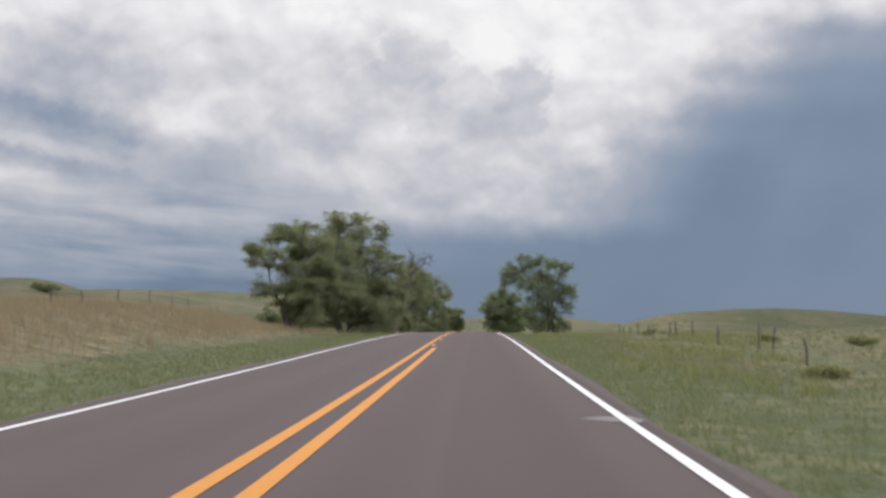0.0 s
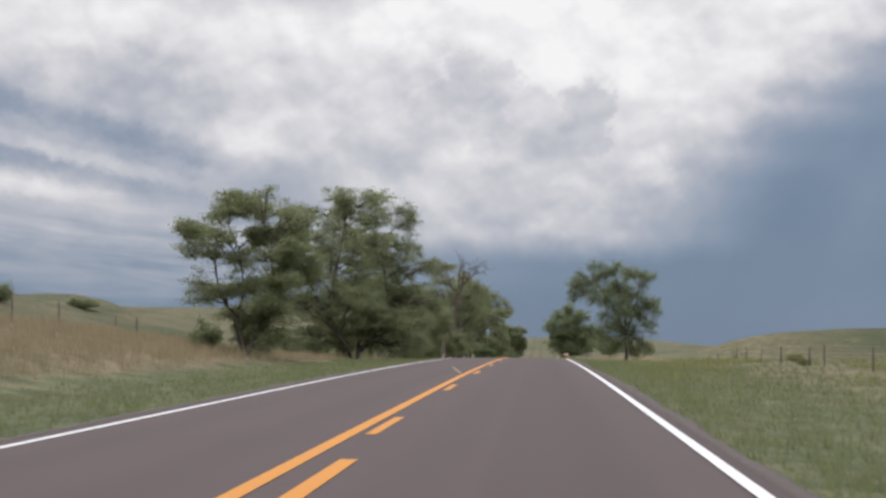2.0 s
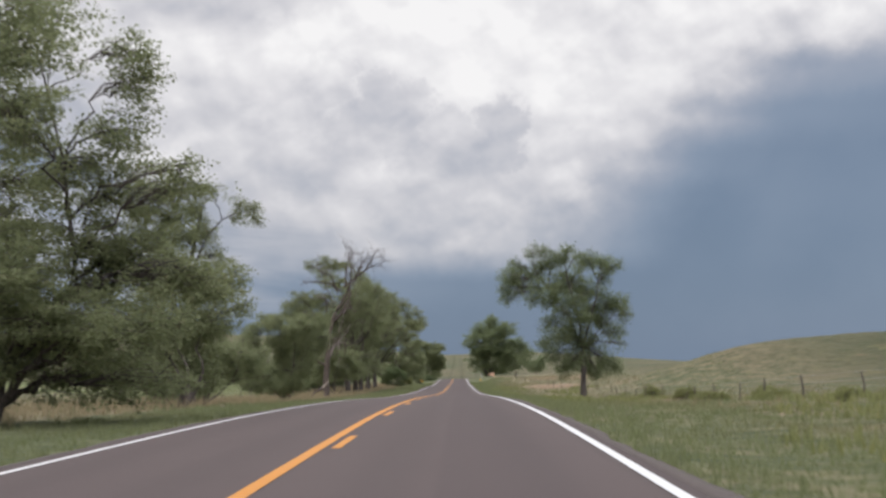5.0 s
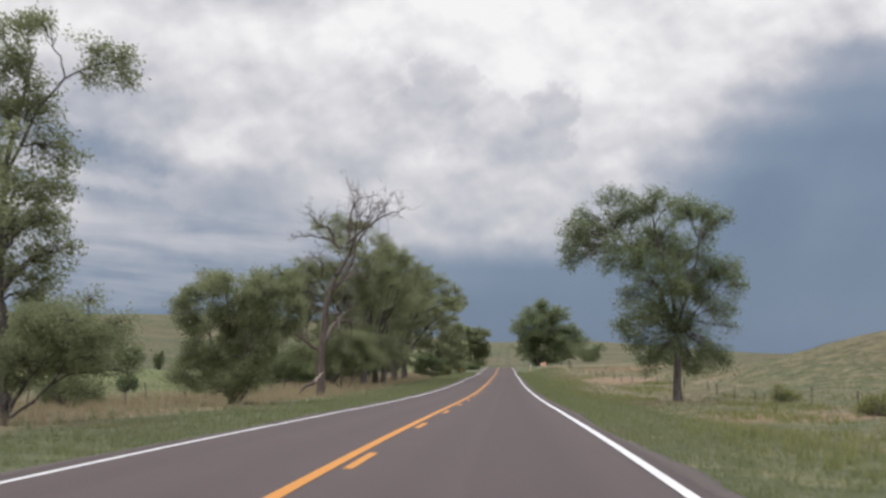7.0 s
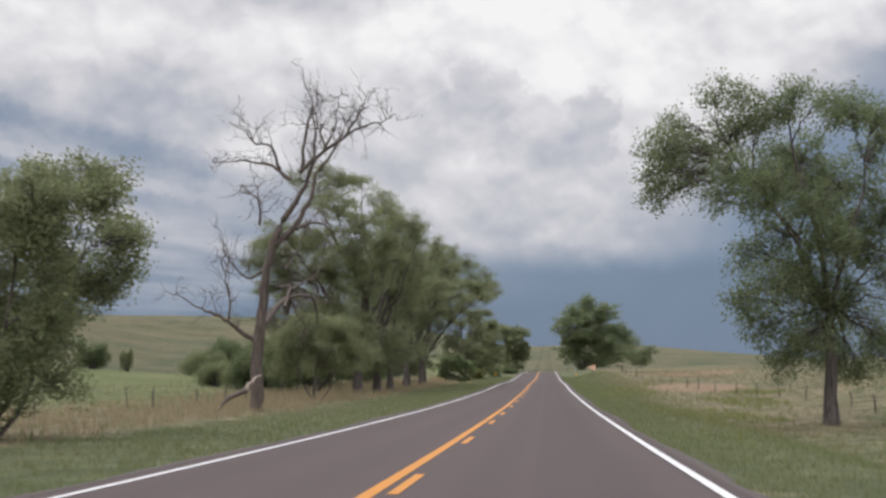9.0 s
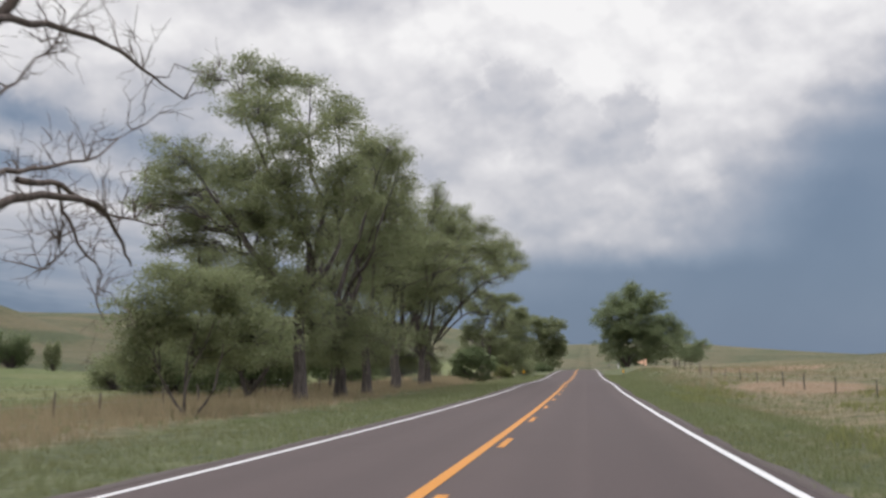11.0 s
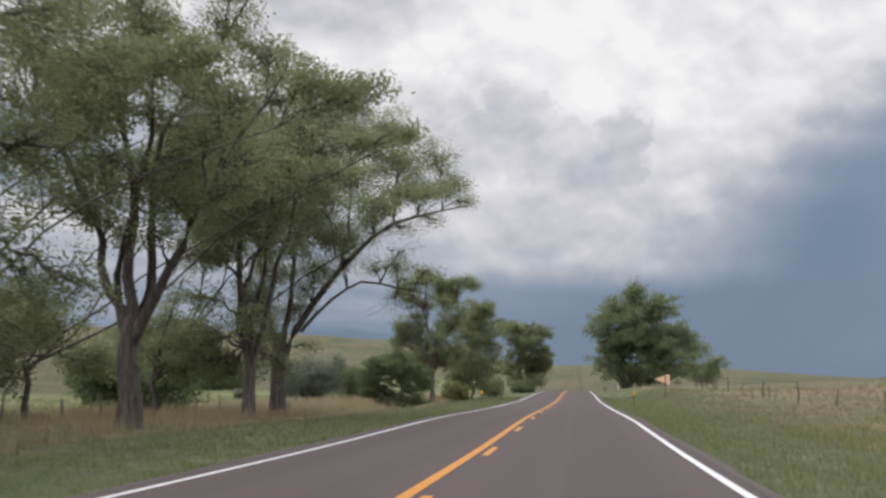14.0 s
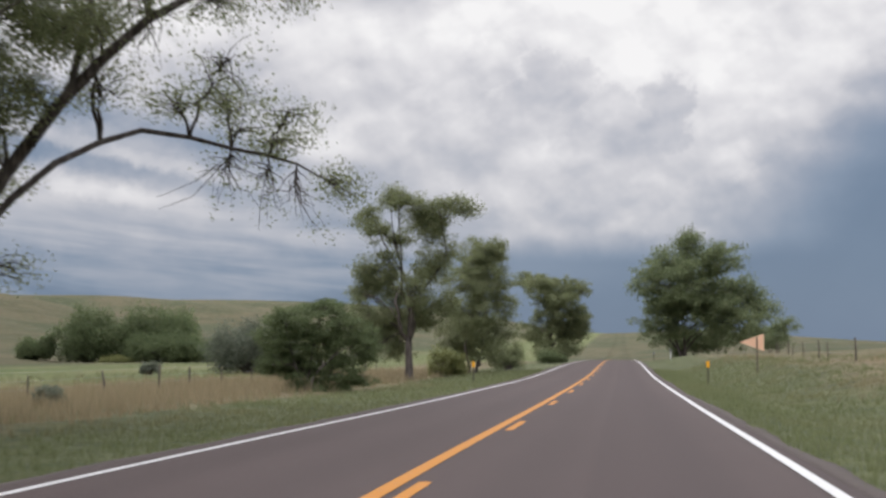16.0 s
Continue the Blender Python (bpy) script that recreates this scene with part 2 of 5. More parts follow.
def blades(name, deep, light, straw_deep, straw_light):
    """Grass: each blade its own tone, in drifts that run from green to straw."""
    m, net, s = material(name, 0.6)
    one = net.node("NewGeometry").outputs["Random Per Island"]
    p = place(net)
    drift_wide, drift_near = net.noise(p, 0.09, 4.0, 0.6, 0.3), net.noise(p, 0.45, 3.0, 0.6)
    tone = net.math("ADD", net.math("MULTIPLY", one, 0.5), net.math("MULTIPLY", drift_near, 0.5))
    dry = net.ramp(net.math("ADD", net.math("MULTIPLY", drift_wide, 0.7), net.math("MULTIPLY", drift_near, 0.3)), 0.45, 0.6)
    aside = net.math("ABSOLUTE", net.node("SeparateXYZ", Vector=p).outputs[0])
    dry = net.math("MULTIPLY", dry, net.ramp(aside, 5.5, 11.0, 0.15, 0.75))
    c = net.mix(dry, net.mix(tone, deep, light), net.mix(tone, straw_deep, straw_light))
    net.put(s, "Base Color", c)
    both = net.node("MixShader", Fac=0.5)
    net.put(both, "1", s.outputs[0])
    net.put(both, "2", net.node("BsdfTranslucent", Color=c).outputs[0])
    net.put(m.node_tree.nodes["Material Output"], "Surface", both.outputs[0])
    return m


def plain(name, colour, rough=0.8, metal=0.0, vary=0.25):
    m, net, s = material(name, rough)
    grain = net.noise(place(net), 14.0, 4.0)
    net.put(s, "Base Color", net.mix(grain, tuple(v * (1 - vary) for v in colour), tuple(min(1, v * (1 + vary)) for v in colour)))
    s.inputs["Metallic"].default_value = metal
    return m


def prairie():
    """Grassland: green beside the road, straw and weeds in drifts, hay-coloured hills."""
    m, net, s = material("prairie_grass", 0.95)
    p = place(net)
    at = net.node("SeparateXYZ", Vector=p)
    x, y, z = at.outputs
    off = net.math("ABSOLUTE", x)
    drift = net.noise(p, 0.055, 5.0, 0.6)
    tuft = net.ramp(net.noise(p, 0.7, 6.0, 0.72), 0.28, 0.72)
    blade = net.noise(p, 9.0, 3.0, 0.7)
    green = net.mix(tuft, GREEN_DEEP, GREEN_LIGHT)
    straw = net.mix(tuft, STRAW_DEEP, STRAW_LIGHT)
    away = net.math("ADD", net.math("MULTIPLY", net.ramp(off, 7.0, 12.0, -0.42, 0.24), net.math("MAXIMUM", net.ramp(x, 1.0, -1.0), net.ramp(y, 225.0, 300.0, 0.2, 0.6))), net.ramp(y, 560.0, 640.0, 0.0, 0.35))
    c = net.mix(net.ramp(net.math("ADD", net.math("ADD", drift, away), net.math("MULTIPLY", tuft, 0.25)), 0.5, 0.85), green, straw)
    # long terraces of grazing on the hills
    swale = net.noise(net.vector(net.math("MULTIPLY", x, 0.035), net.math("MULTIPLY", y, 0.012), net.math("MULTIPLY", z, 0.16)), 1.0, 5.0, 0.6, 0.6)
    swale = net.math("SUBTRACT", swale, net.math("MULTIPLY", net.math("MULTIPLY", net.ramp(x, 5.0, 15.0), net.ramp(y, 360.0, 260.0)), 0.13))
    hill = net.mix(net.ramp(swale, 0.36, 0.62), HILL_GREEN, HILL_STRAW)
    thicket = net.ramp(net.noise(p, 0.07, 6.0, 0.62, 0.5), 0.5, 0.68, 0.0, 0.6)
    hill = net.mix(thicket, hill, (0.048, 0.060, 0.027))
    c = net.mix(net.math("MAXIMUM", net.ramp(off, 20.0, 60.0), net.ramp(y, 560.0, 640.0)), c, hill)
    meadow = net.math("MULTIPLY", net.math("MULTIPLY", net.ramp(x, -17.0, -22.0), net.ramp(x, -75.0, -50.0)), net.ramp(y, 210.0, 260.0))
    lush = net.mix(net.ramp(net.noise(net.vector(net.math("MULTIPLY", x, 0.09), net.math("MULTIPLY", y, 0.03), 0.0), 1.0, 4.0, 0.6), 0.4, 0.65), (0.135, 0.172, 0.058), (0.225, 0.225, 0.10))
    c = net.mix(net.math("MULTIPLY", meadow, 0.85), c, lush)
    # bare sandy slopes
    for cx, cy, wx, wy in ((16.5, 318.0, 4.5, 15.0), (22.0, 388.0, 9.0, 20.0), (15.0, 206.0, 5.0, 7.0), (8.6, 113.0, 1.4, 5.0)):
        da = net.math("DIVIDE", net.math("SUBTRACT", x, cx), wx)
        de = net.math("DIVIDE", net.math("SUBTRACT", y, cy), wy)
        far = net.math("ADD", net.math("ADD", net.math("MULTIPLY", da, da), net.math("MULTIPLY", de, de)), net.math("MULTIPLY", net.math("SUBTRACT", drift, 0.5), 3.0))
        c = net.mix(net.math("MULTIPLY", net.ramp(far, 1.3, 0.3), 0.85), c, (0.33, 0.215, 0.14))
    dirt = net.ramp(net.noise(p, 0.11, 4.0, 0.6), 0.64, 0.74)
    c = net.mix(net.math("MULTIPLY", net.math("MULTIPLY", dirt, net.ramp(x, 9.0, 14.0)), 0.6), c, (0.27, 0.175, 0.10))
    # clumps of darker weeds and worn yellow spots, a stride across
    clump = net.noise(p, 0.45, 4.0, 0.6, 0.6)
    c = net.mix(net.ramp(clump, 0.56, 0.68, 0.0, 0.65), c, (0.05, 0.072, 0.026))
    c = net.mix(net.ramp(clump, 0.42, 0.32, 0.0, 0.55), c, (0.215, 0.19, 0.085))
    net.put(s, "Base Color", net.mix(net.math("MULTIPLY", blade, 0.45), c, (0.05, 0.06, 0.025)))
    relief(net, s, net.math("ADD", blade, tuft), 1.0, 0.18)
    return m


GREEN_DEEP, GREEN_LIGHT = (0.068, 0.085, 0.038), (0.178, 0.188, 0.092)
STRAW_DEEP, STRAW_LIGHT = (0.125, 0.105, 0.055), (0.32, 0.25, 0.155)
HILL_GREEN, HILL_STRAW = (0.066, 0.077, 0.037), (0.138, 0.113, 0.066)
PRAIRIE = prairie()
ASPHALT = asphalt("asphalt", (0.062, 0.0462, 0.044))
GRAVEL = plain("roadside_gravel", (0.078, 0.063, 0.057), 0.95, vary=0.5)
WHITE = paint("white_line_paint", (0.58, 0.57, 0.56), 0.6)
YELLOW = paint("yellow_line_paint", (0.46, 0.178, 0.010), 0.5)
FADED = paint("worn_yellow_paint", (0.155, 0.092, 0.045), 0.9)
PALE = plain("pale_patch", (0.15, 0.14, 0.135), 0.9)
BARK = bark("elm_bark", (0.032, 0.027, 0.025), (0.150, 0.128, 0.115))
DEADWOOD = bark("dead_wood", (0.05, 0.04, 0.035), (0.17, 0.135, 0.115))
SPLIT = bark("split_wood", (0.24, 0.19, 0.15), (0.42, 0.36, 0.30))
ELM = leaf("elm_leaf", (0.148, 0.172, 0.090), (0.295, 0.320, 0.168), (0.27, 0.24, 0.15))
COTTON = leaf("cottonwood_leaf", (0.120, 0.155, 0.080), (0.255, 0.292, 0.152), (0.28, 0.26, 0.15))
CEDAR = leaf("cedar_leaf", (0.090, 0.122, 0.058), (0.190, 0.228, 0.110), (0.17, 0.17, 0.09))
SAGE = leaf("grey_shrub_leaf", (0.10, 0.12, 0.085), (0.22, 0.24, 0.18), (0.24, 0.22, 0.15))
WEED = leaf("weed_leaf", (0.130, 0.150, 0.058), (0.300, 0.300, 0.125), (0.27, 0.25, 0.10))
BLADE = blades("grass_blade", (0.116, 0.142, 0.064), (0.242, 0.260, 0.128), (0.18, 0.155, 0.088), (0.33, 0.275, 0.165))
HAY = leaf("dry_grass_blade", (0.19, 0.16, 0.092), (0.40, 0.32, 0.205), (0.15, 0.165, 0.07))
POST = plain("weathered_post", (0.10, 0.085, 0.07), 0.95)
STEEL = plain("dull_steel", (0.25, 0.25, 0.26), 0.5, 0.7)
AMBER = plain("amber_reflector", (0.85, 0.40, 0.02), 0.35, vary=0.08)
SIGNBACK = plain("sign_back_board", (0.80, 0.50, 0.34), 0.7, vary=0.06)
WHITEPOST = plain("white_post", (0.7, 0.7, 0.7), 0.5)


# ---- ground form ----
KNOT_Y = [-60, -20, 16, 40, 64, 88, 112, 136, 160, 184, 208, 232, 256, 280, 304, 328, 352, 376, 400, 420, 440, 480, 540, 570, 640, 800, 4000]
KNOT_Z = [-1.2, -1.0, -0.653, -0.248, 0.206, 0.622, 0.932, 1.143, 1.09, 0.879, 0.635, 0.46, 0.36, 0.337, 0.359, 0.494, 0.485, 0.507, 0.597, 0.79, 1.024, 1.332, 1.454, 1.46, 0.6, -2.0, -2.0]


def profile(y):
    """Height of the road's crown along its length: a smooth curve through the knots."""
    ky, kz = np.array(KNOT_Y, float), np.array(KNOT_Z, float)
    m = np.gradient(kz, ky)
    y = np.asarray(y, float)
    i = np.clip(np.searchsorted(ky, y) - 1, 0, len(ky) - 2)
    h = ky[i + 1] - ky[i]
    u = np.clip((y - ky[i]) / h, 0, 1)
    return (2 * u**3 - 3 * u**2 + 1) * kz[i] + (u**3 - 2 * u**2 + u) * h * m[i] + (-2 * u**3 + 3 * u**2) * kz[i + 1] + (u**3 - u**2) * h * m[i + 1]


def soft(v, low, high):
    u = np.clip((v - low) / (high - low), 0, 1)
    return u * u * (3 - 2 * u)


def bell(x, y, cx, cy, sx, sy):
    return np.exp(-(((x - cx) / sx) ** 2) - (((y - cy) / sy) ** 2))


EDGE_L, EDGE_R = -3.6, 4.02


def land(x, y):
    """Height of the ground at any place."""
    x, y = np.asarray(x, float), np.asarray(y, float)
    far_y = np.clip(y, -60, 570)
    road = profile(y) * (1 - soft(y, 560, 620)) + 1.3 * soft(y, 560, 620)
    # left of the road
    d = np.maximum(EDGE_L - x, 0)
    left = np.interp(d, [0, 0.6, 4, 9, 16, 30, 46, 76, 126, 180, 240, 700, 3000], [-0.12, -0.13, -0.22, -0.25, -0.2, 0.4, 1.3, 3.6, 11, 18, 20, 24, 45])
    bank = 1.9 * soft(d, 4.5, 15) * (1 - soft(d, 25, 60)) * (1 - soft(y, 88, 150))
    left = left + bank + soft(d, 70, 200) * (2.6 * np.sin(y * 0.021 + x * 0.006) + 1.6 * np.sin(y * 0.047 - x * 0.013 + 2))
    left = left + soft(y, 500, 1000) * soft(d, 70, 180) * 7
    basin = np.interp(d, [16, 30, 46, 76, 100, 170], [0, 0.5, 1.5, 3.7, 4.6, 0]) * soft(y, 340, 440) * (1 - soft(y, 620, 800))
    left = left + soft(-x, 75, 150) * (6.5 * bell(x, y, -188, 560, 30, 220) - 12 * bell(x, y, -162, 875, 70, 260) + 7.8 * bell(x, y, -284, 611, 118, 30))
    left = left - basin + 2.1 * soft(d, 25, 60) * (1 - soft(y, 120, 300))
    # right of the road
    e = np.maximum(x - EDGE_R, 0)
    dip = np.interp(far_y, [-60, 150, 190, 260, 300, 350, 388, 430, 500, 570], [-0.3, -0.35, -0.9, -1.0, -0.6, 0.1, 0.75, 0.8, 0.5, 0.2])
    right = np.interp(e, [0, 0.6, 1.5], [-0.14, -0.14, -0.16]) * (1 - soft(e, 1.5, 5)) + dip * soft(e, 2.4, 6.6) - 0.12 * soft(e, 0.8, 2.4) * (1 - soft(e, 4, 8))
    right = right + soft(x, 12, 40) * (5.29 * bell(x, y, 54.3, 277.4, 48.2, 18) + 0.65 * bell(x, y, 54.2, 229, 46, 108)) - 0.0128 * np.maximum(x - 60, 0) + soft(e, 14, 75) * 1.8 * soft(y, 200, 420) + np.interp(e, [0, 60, 400, 3000], [0, 1.2, 5, 40])
    side = np.where(x < 0, left, right) * np.where((x > EDGE_L) & (x < EDGE_R), 0, 1)
    under = np.where((x > EDGE_L) & (x < EDGE_R), -0.22, 0) * (1 - soft(y, 640, 700))
    rough = 0.06 * np.sin(x * 1.3 + y * 0.37) * np.sin(y * 0.53 - x * 0.6) * soft(np.maximum(d, e), 2, 6)
    far = soft(y, 620, 2200) * (34 - 1.35 * np.sin(x * 0.004 + 1)) * (1 - 0.84 * soft(x, 60, 344))
    crown = -0.016 * np.clip(np.abs(x), 0, 4)
    return road + side + under + rough + far + crown


def deck(x, y):
    return profile(y) - 0.016 * np.abs(x)


def mesh_object(name, verts, faces, material, parent=None, smooth=False):
    """A mesh object from arrays; all faces have the same number of corners."""
    verts, faces = np.asarray(verts, np.float32).reshape(-1, 3), np.asarray(faces, np.int32)
    me = bpy.data.meshes.new(name)
    n, k = faces.shape
    me.vertices.add(len(verts))
    me.vertices.foreach_set("co", verts.ravel())
    me.loops.add(n * k)
    me.loops.foreach_set("vertex_index", faces.ravel())
    me.polygons.add(n)
    me.polygons.foreach_set("loop_start", np.arange(0, n * k, k, dtype=np.int32))
    me.polygons.foreach_set("loop_total", np.full(n, k, np.int32))
    if smooth:
        me.polygons.foreach_set("use_smooth", np.ones(n, bool))
    me.update(calc_edges=True)
    me.materials.append(material)
    ob = new(name, me)
    ob.parent = parent
    return ob


def part(name, bm, material, parent, label=""):
    me = bpy.data.meshes.new(name)
    bm.to_mesh(me)
    bm.free()
    me.materials.append(material)
    ob = new(name, me)
    ob.parent = parent
    return tagged(ob, label)


def grid_faces(rows, cols):
    i, j = np.meshgrid(np.arange(cols - 1), np.arange(rows - 1))
    a = (j * cols + i).ravel()
    return np.stack([a, a + 1, a + cols + 1, a + cols], 1)


def ribbon(name, stations, lifts, y0, y1, material, label, category, step=2.0):
    """A lengthwise sheet of the road, laid over its crown, with stations across."""
    ys = np.linspace(y0, y1, max(2, int((y1 - y0) / step) + 1))
    X, Y = np.meshgrid(np.array(stations, float), ys)
    Z = deck(X, Y) + np.array(lifts, float)[None, :]
    ob = mesh_object(name, np.stack([X, Y, Z], -1), grid_faces(len(ys), len(stations)), material)
    return tagged(ob, label, category, kind="structure")


# road and lines
ribbon("road", [EDGE_L - 0.05, EDGE_L, -3.4, -1.8, 0, 1.8, 3.5, 4.04, 4.1], [-0.3, -0.02, 0, 0, 0, 0, 0, -0.012, -0.3], -60, 700, ASPHALT, "worn purplish-grey asphalt of a two-lane country road", "road")


def gravel(name, inner, outer, label):
    """A ragged strip of gravel between the asphalt and the grass."""
    rng = np.random.default_rng(8)
    y = np.arange(-40, 560, 0.7)
    wave = np.convolve(rng.normal(0, 1, len(y) + 8), np.ones(3) / 3, "same")[: len(y)] * 0.07 + 0.1 * np.sin(y * 0.21) * np.sin(y * 0.047)
    way = np.sign(outer - inner)
    rows = []
    for k, lift in ((0.0, -0.2), (0.12, -0.008), (0.6, -0.012), (0.95, -0.03), (1.3, -0.4)):
        x = inner + (outer - inner) * k + way * wave * min(k * 1.2, 1.0)
        rows.append(np.stack([x, y, deck(x, y) + lift], 1))
    tagged(mesh_object(name, np.stack(rows, 1), grid_faces(len(y), 5), GRAVEL, smooth=True), label, "gravel", kind="structure")


gravel("gravel_right", 3.95, 4.26, "ragged strip of brown gravel along the asphalt")
gravel("gravel_left", -3.5, -3.92, "ragged strip of brown gravel along the asphalt edge")
XR, XL = 3.765, -3.225
ribbon("edge_line_right", [XR - 0.07, XR + 0.063], [0.006, 0.006], -60, 640, WHITE, "solid white edge line painted on the asphalt", "road marking")
ribbon("edge_line_left", [XL - 0.059, XL + 0.059], [0.006, 0.006], -60, 640, WHITE, "solid white edge line painted on the asphalt", "road marking")
ribbon("centre_line", [-0.055, 0.10], [0.006, 0.006], -60, 640, YELLOW, "solid yellow centre line painted on the asphalt", "road marking")
ribbon("no_passing_line", [0.355, 0.515], [0.006, 0.006], -60, 58.4, YELLOW, "solid yellow line beside the centre line", "road marking")
for k in range(40):
    start = 61.4 + 12.19 * k if k < 7 else (146.64 + 12.19 * (k - 7) if k < 14 else 229.5 + 12.19 * (k - 14))
    if start < 470:
        dash = ribbon("centre_dash", [0.2, 0.32], [0.006, 0.006], start, start + 3.2, YELLOW, "yellow dash of the passing line on the asphalt", "road marking", step=0.8)
        tagged(dash, group="dashes of the centre line")
ys = np.linspace(86, 96, 12)
smear = np.array([[(x, y, deck(x, y) + 0.005) for x in (-0.15 - 0.085 * (y - 86) - 0.05, -0.15 - 0.085 * (y - 86) + 0.05)] for y in ys])
tagged(mesh_object("old_paint_mark", smear, grid_faces(12, 2), FADED), "faded smear of old yellow paint on the asphalt", "road marking", kind="structure")
tagged(mesh_object("pale_patch", [(3.2, 24.6, deck(3.2, 24.6) + 0.004), (3.5, 24.3, deck(3.5, 24.3) + 0.004), (3.9, 24.1, deck(3.9, 24.1) + 0.004), (4.0, 24.6, deck(4.0, 24.6) + 0.004),
                                (3.9, 25.3, deck(3.9, 25.3) + 0.004), (3.4, 24.95, deck(3.4, 24.95) + 0.004)], [[0, 1, 2, 3, 4, 5]], PALE), "pale dried mud patch at the road edge", "stain", kind="structure")

# ground: fine beside the road, coarse towards the horizon
xs = np.r_[-3000, -2200, -1500, -1000, -700, -500, np.linspace(-400, -60, 35), np.linspace(-56, -16, 21), np.linspace(-15, -4, 23), -3.6, -3.55, 3.97, 4.02,
           np.linspace(4.25, 16, 26), np.linspace(17, 60, 30), np.linspace(65, 200, 28), 260, 350, 500, 700, 1000, 1500, 2200, 3000]
ys = np.r_[-900, -500, -300, -200, np.linspace(-140, 0, 36), np.linspace(2, 500, 180), np.linspace(506, 700, 40), np.linspace(725, 1500, 32), 1700, 2000, 2300, 2700, 3200, 3800, 4400]
X, Y = np.meshgrid(xs, ys)
tagged(mesh_object("ground", np.stack([X, Y, land(X, Y)], -1), grid_faces(len(ys), len(xs)), PRAIRIE, smooth=True), "rolling prairie of green grass and straw", "ground", kind="structure")


# ---- plants ----
def tube(points, radii, sides=6):
    """Vertices and quads of a tapered tube along points."""
    p = np.asarray(points, float)
    t = np.gradient(p, axis=0)
    t /= np.linalg.norm(t, axis=1)[:, None] + 1e-9
    ref = np.where(np.abs(t[:, 2:3]) > 0.9, [[1.0, 0, 0]], [[0, 0, 1.0]])
    a = np.cross(t, ref)
    a /= np.linalg.norm(a, axis=1)[:, None] + 1e-9
    b = np.cross(t, a)
    ang = np.arange(sides) * 2 * np.pi / sides
    ring = a[:, None] * np.cos(ang)[None, :, None] + b[:, None] * np.sin(ang)[None, :, None]
    v = p[:, None] + ring * np.asarray(radii, float)[:, None, None]
    i, j = np.meshgrid(np.arange(sides), np.arange(len(p) - 1))
    k = (i + 1) % sides
    f = np.stack([j * sides + i, j * sides + k, (j + 1) * sides + k, (j + 1) * sides + i], -1).reshape(-1, 4)
    return v.reshape(-1, 3), f


def gather(pieces):
    vs, fs, n = [], [], 0
    for v, f in pieces:
        vs.append(v)
        fs.append(f + n)
        n += len(v)
    return np.concatenate(vs), np.concatenate(fs)


def bent(rng, a, b, lift, n=7, wander=0.06):
    """A limb's line from a to b: it leaves upward, arches over and wanders."""
    a, b = np.asarray(a, float), np.asarray(b, float)
    c = (a + b) / 2 + np.array([0, 0, lift]) + (b - a) * [-0.15, -0.15, 0.1]
    u = np.linspace(0, 1, n)[:, None]
    p = (1 - u) ** 2 * a + 2 * u * (1 - u) * c + u**2 * b
    w = rng.normal(0, 1, (n, 3)) * min(wander * np.linalg.norm(b - a), 0.16) * np.sin(np.pi * u)
    return p + w


def leaves(rng, centres, per, spread, size, droop=0.0):
    """Small pointed leaves scattered round the centres."""
    n = len(centres) * per
    ball = rng.normal(0, 1, (n, 3))
    ball *= rng.uniform(0, 1, (n, 1)) ** (1 / 1.8) / np.linalg.norm(ball, axis=1)[:, None]
    c = np.repeat(centres, per, axis=0) + ball * np.array(spread) * 1.6
    a = rng.normal(0, 1, (n, 3)) * [1, 1, 0.8]
    a[:, 2] -= droop
    a /= np.linalg.norm(a, axis=1)[:, None]
    b = np.cross(a, rng.normal(0, 1, (n, 3)) * [0.8, 0.8, 1])
    b /= np.linalg.norm(b, axis=1)[:, None] + 1e-9
    s = size * rng.uniform(0.6, 1.35, (n, 1))
    a, b = a * s * 0.5, b * s * 0.34
    v = np.stack([c - a + b, c - a - b, c + a], 1).reshape(-1, 3)
    return v, np.arange(n * 3).reshape(-1, 3)


def curve(points, n=11):
    """A smooth line through a few points."""
    p = np.asarray(points, float)
    p = np.concatenate([2 * p[:1] - p[1:2], p, 2 * p[-1:] - p[-2:-1]])
    t = np.linspace(0, len(p) - 3 - 1e-6, n)
    i, u = t.astype(int), (t % 1)[:, None]
    a, b, c, d = p[i], p[i + 1], p[i + 2], p[i + 3]
    return 0.5 * (2 * b + (c - a) * u + (2 * a - 5 * b + 4 * c - d) * u**2 + (3 * b - a - 3 * c + d) * u**3)


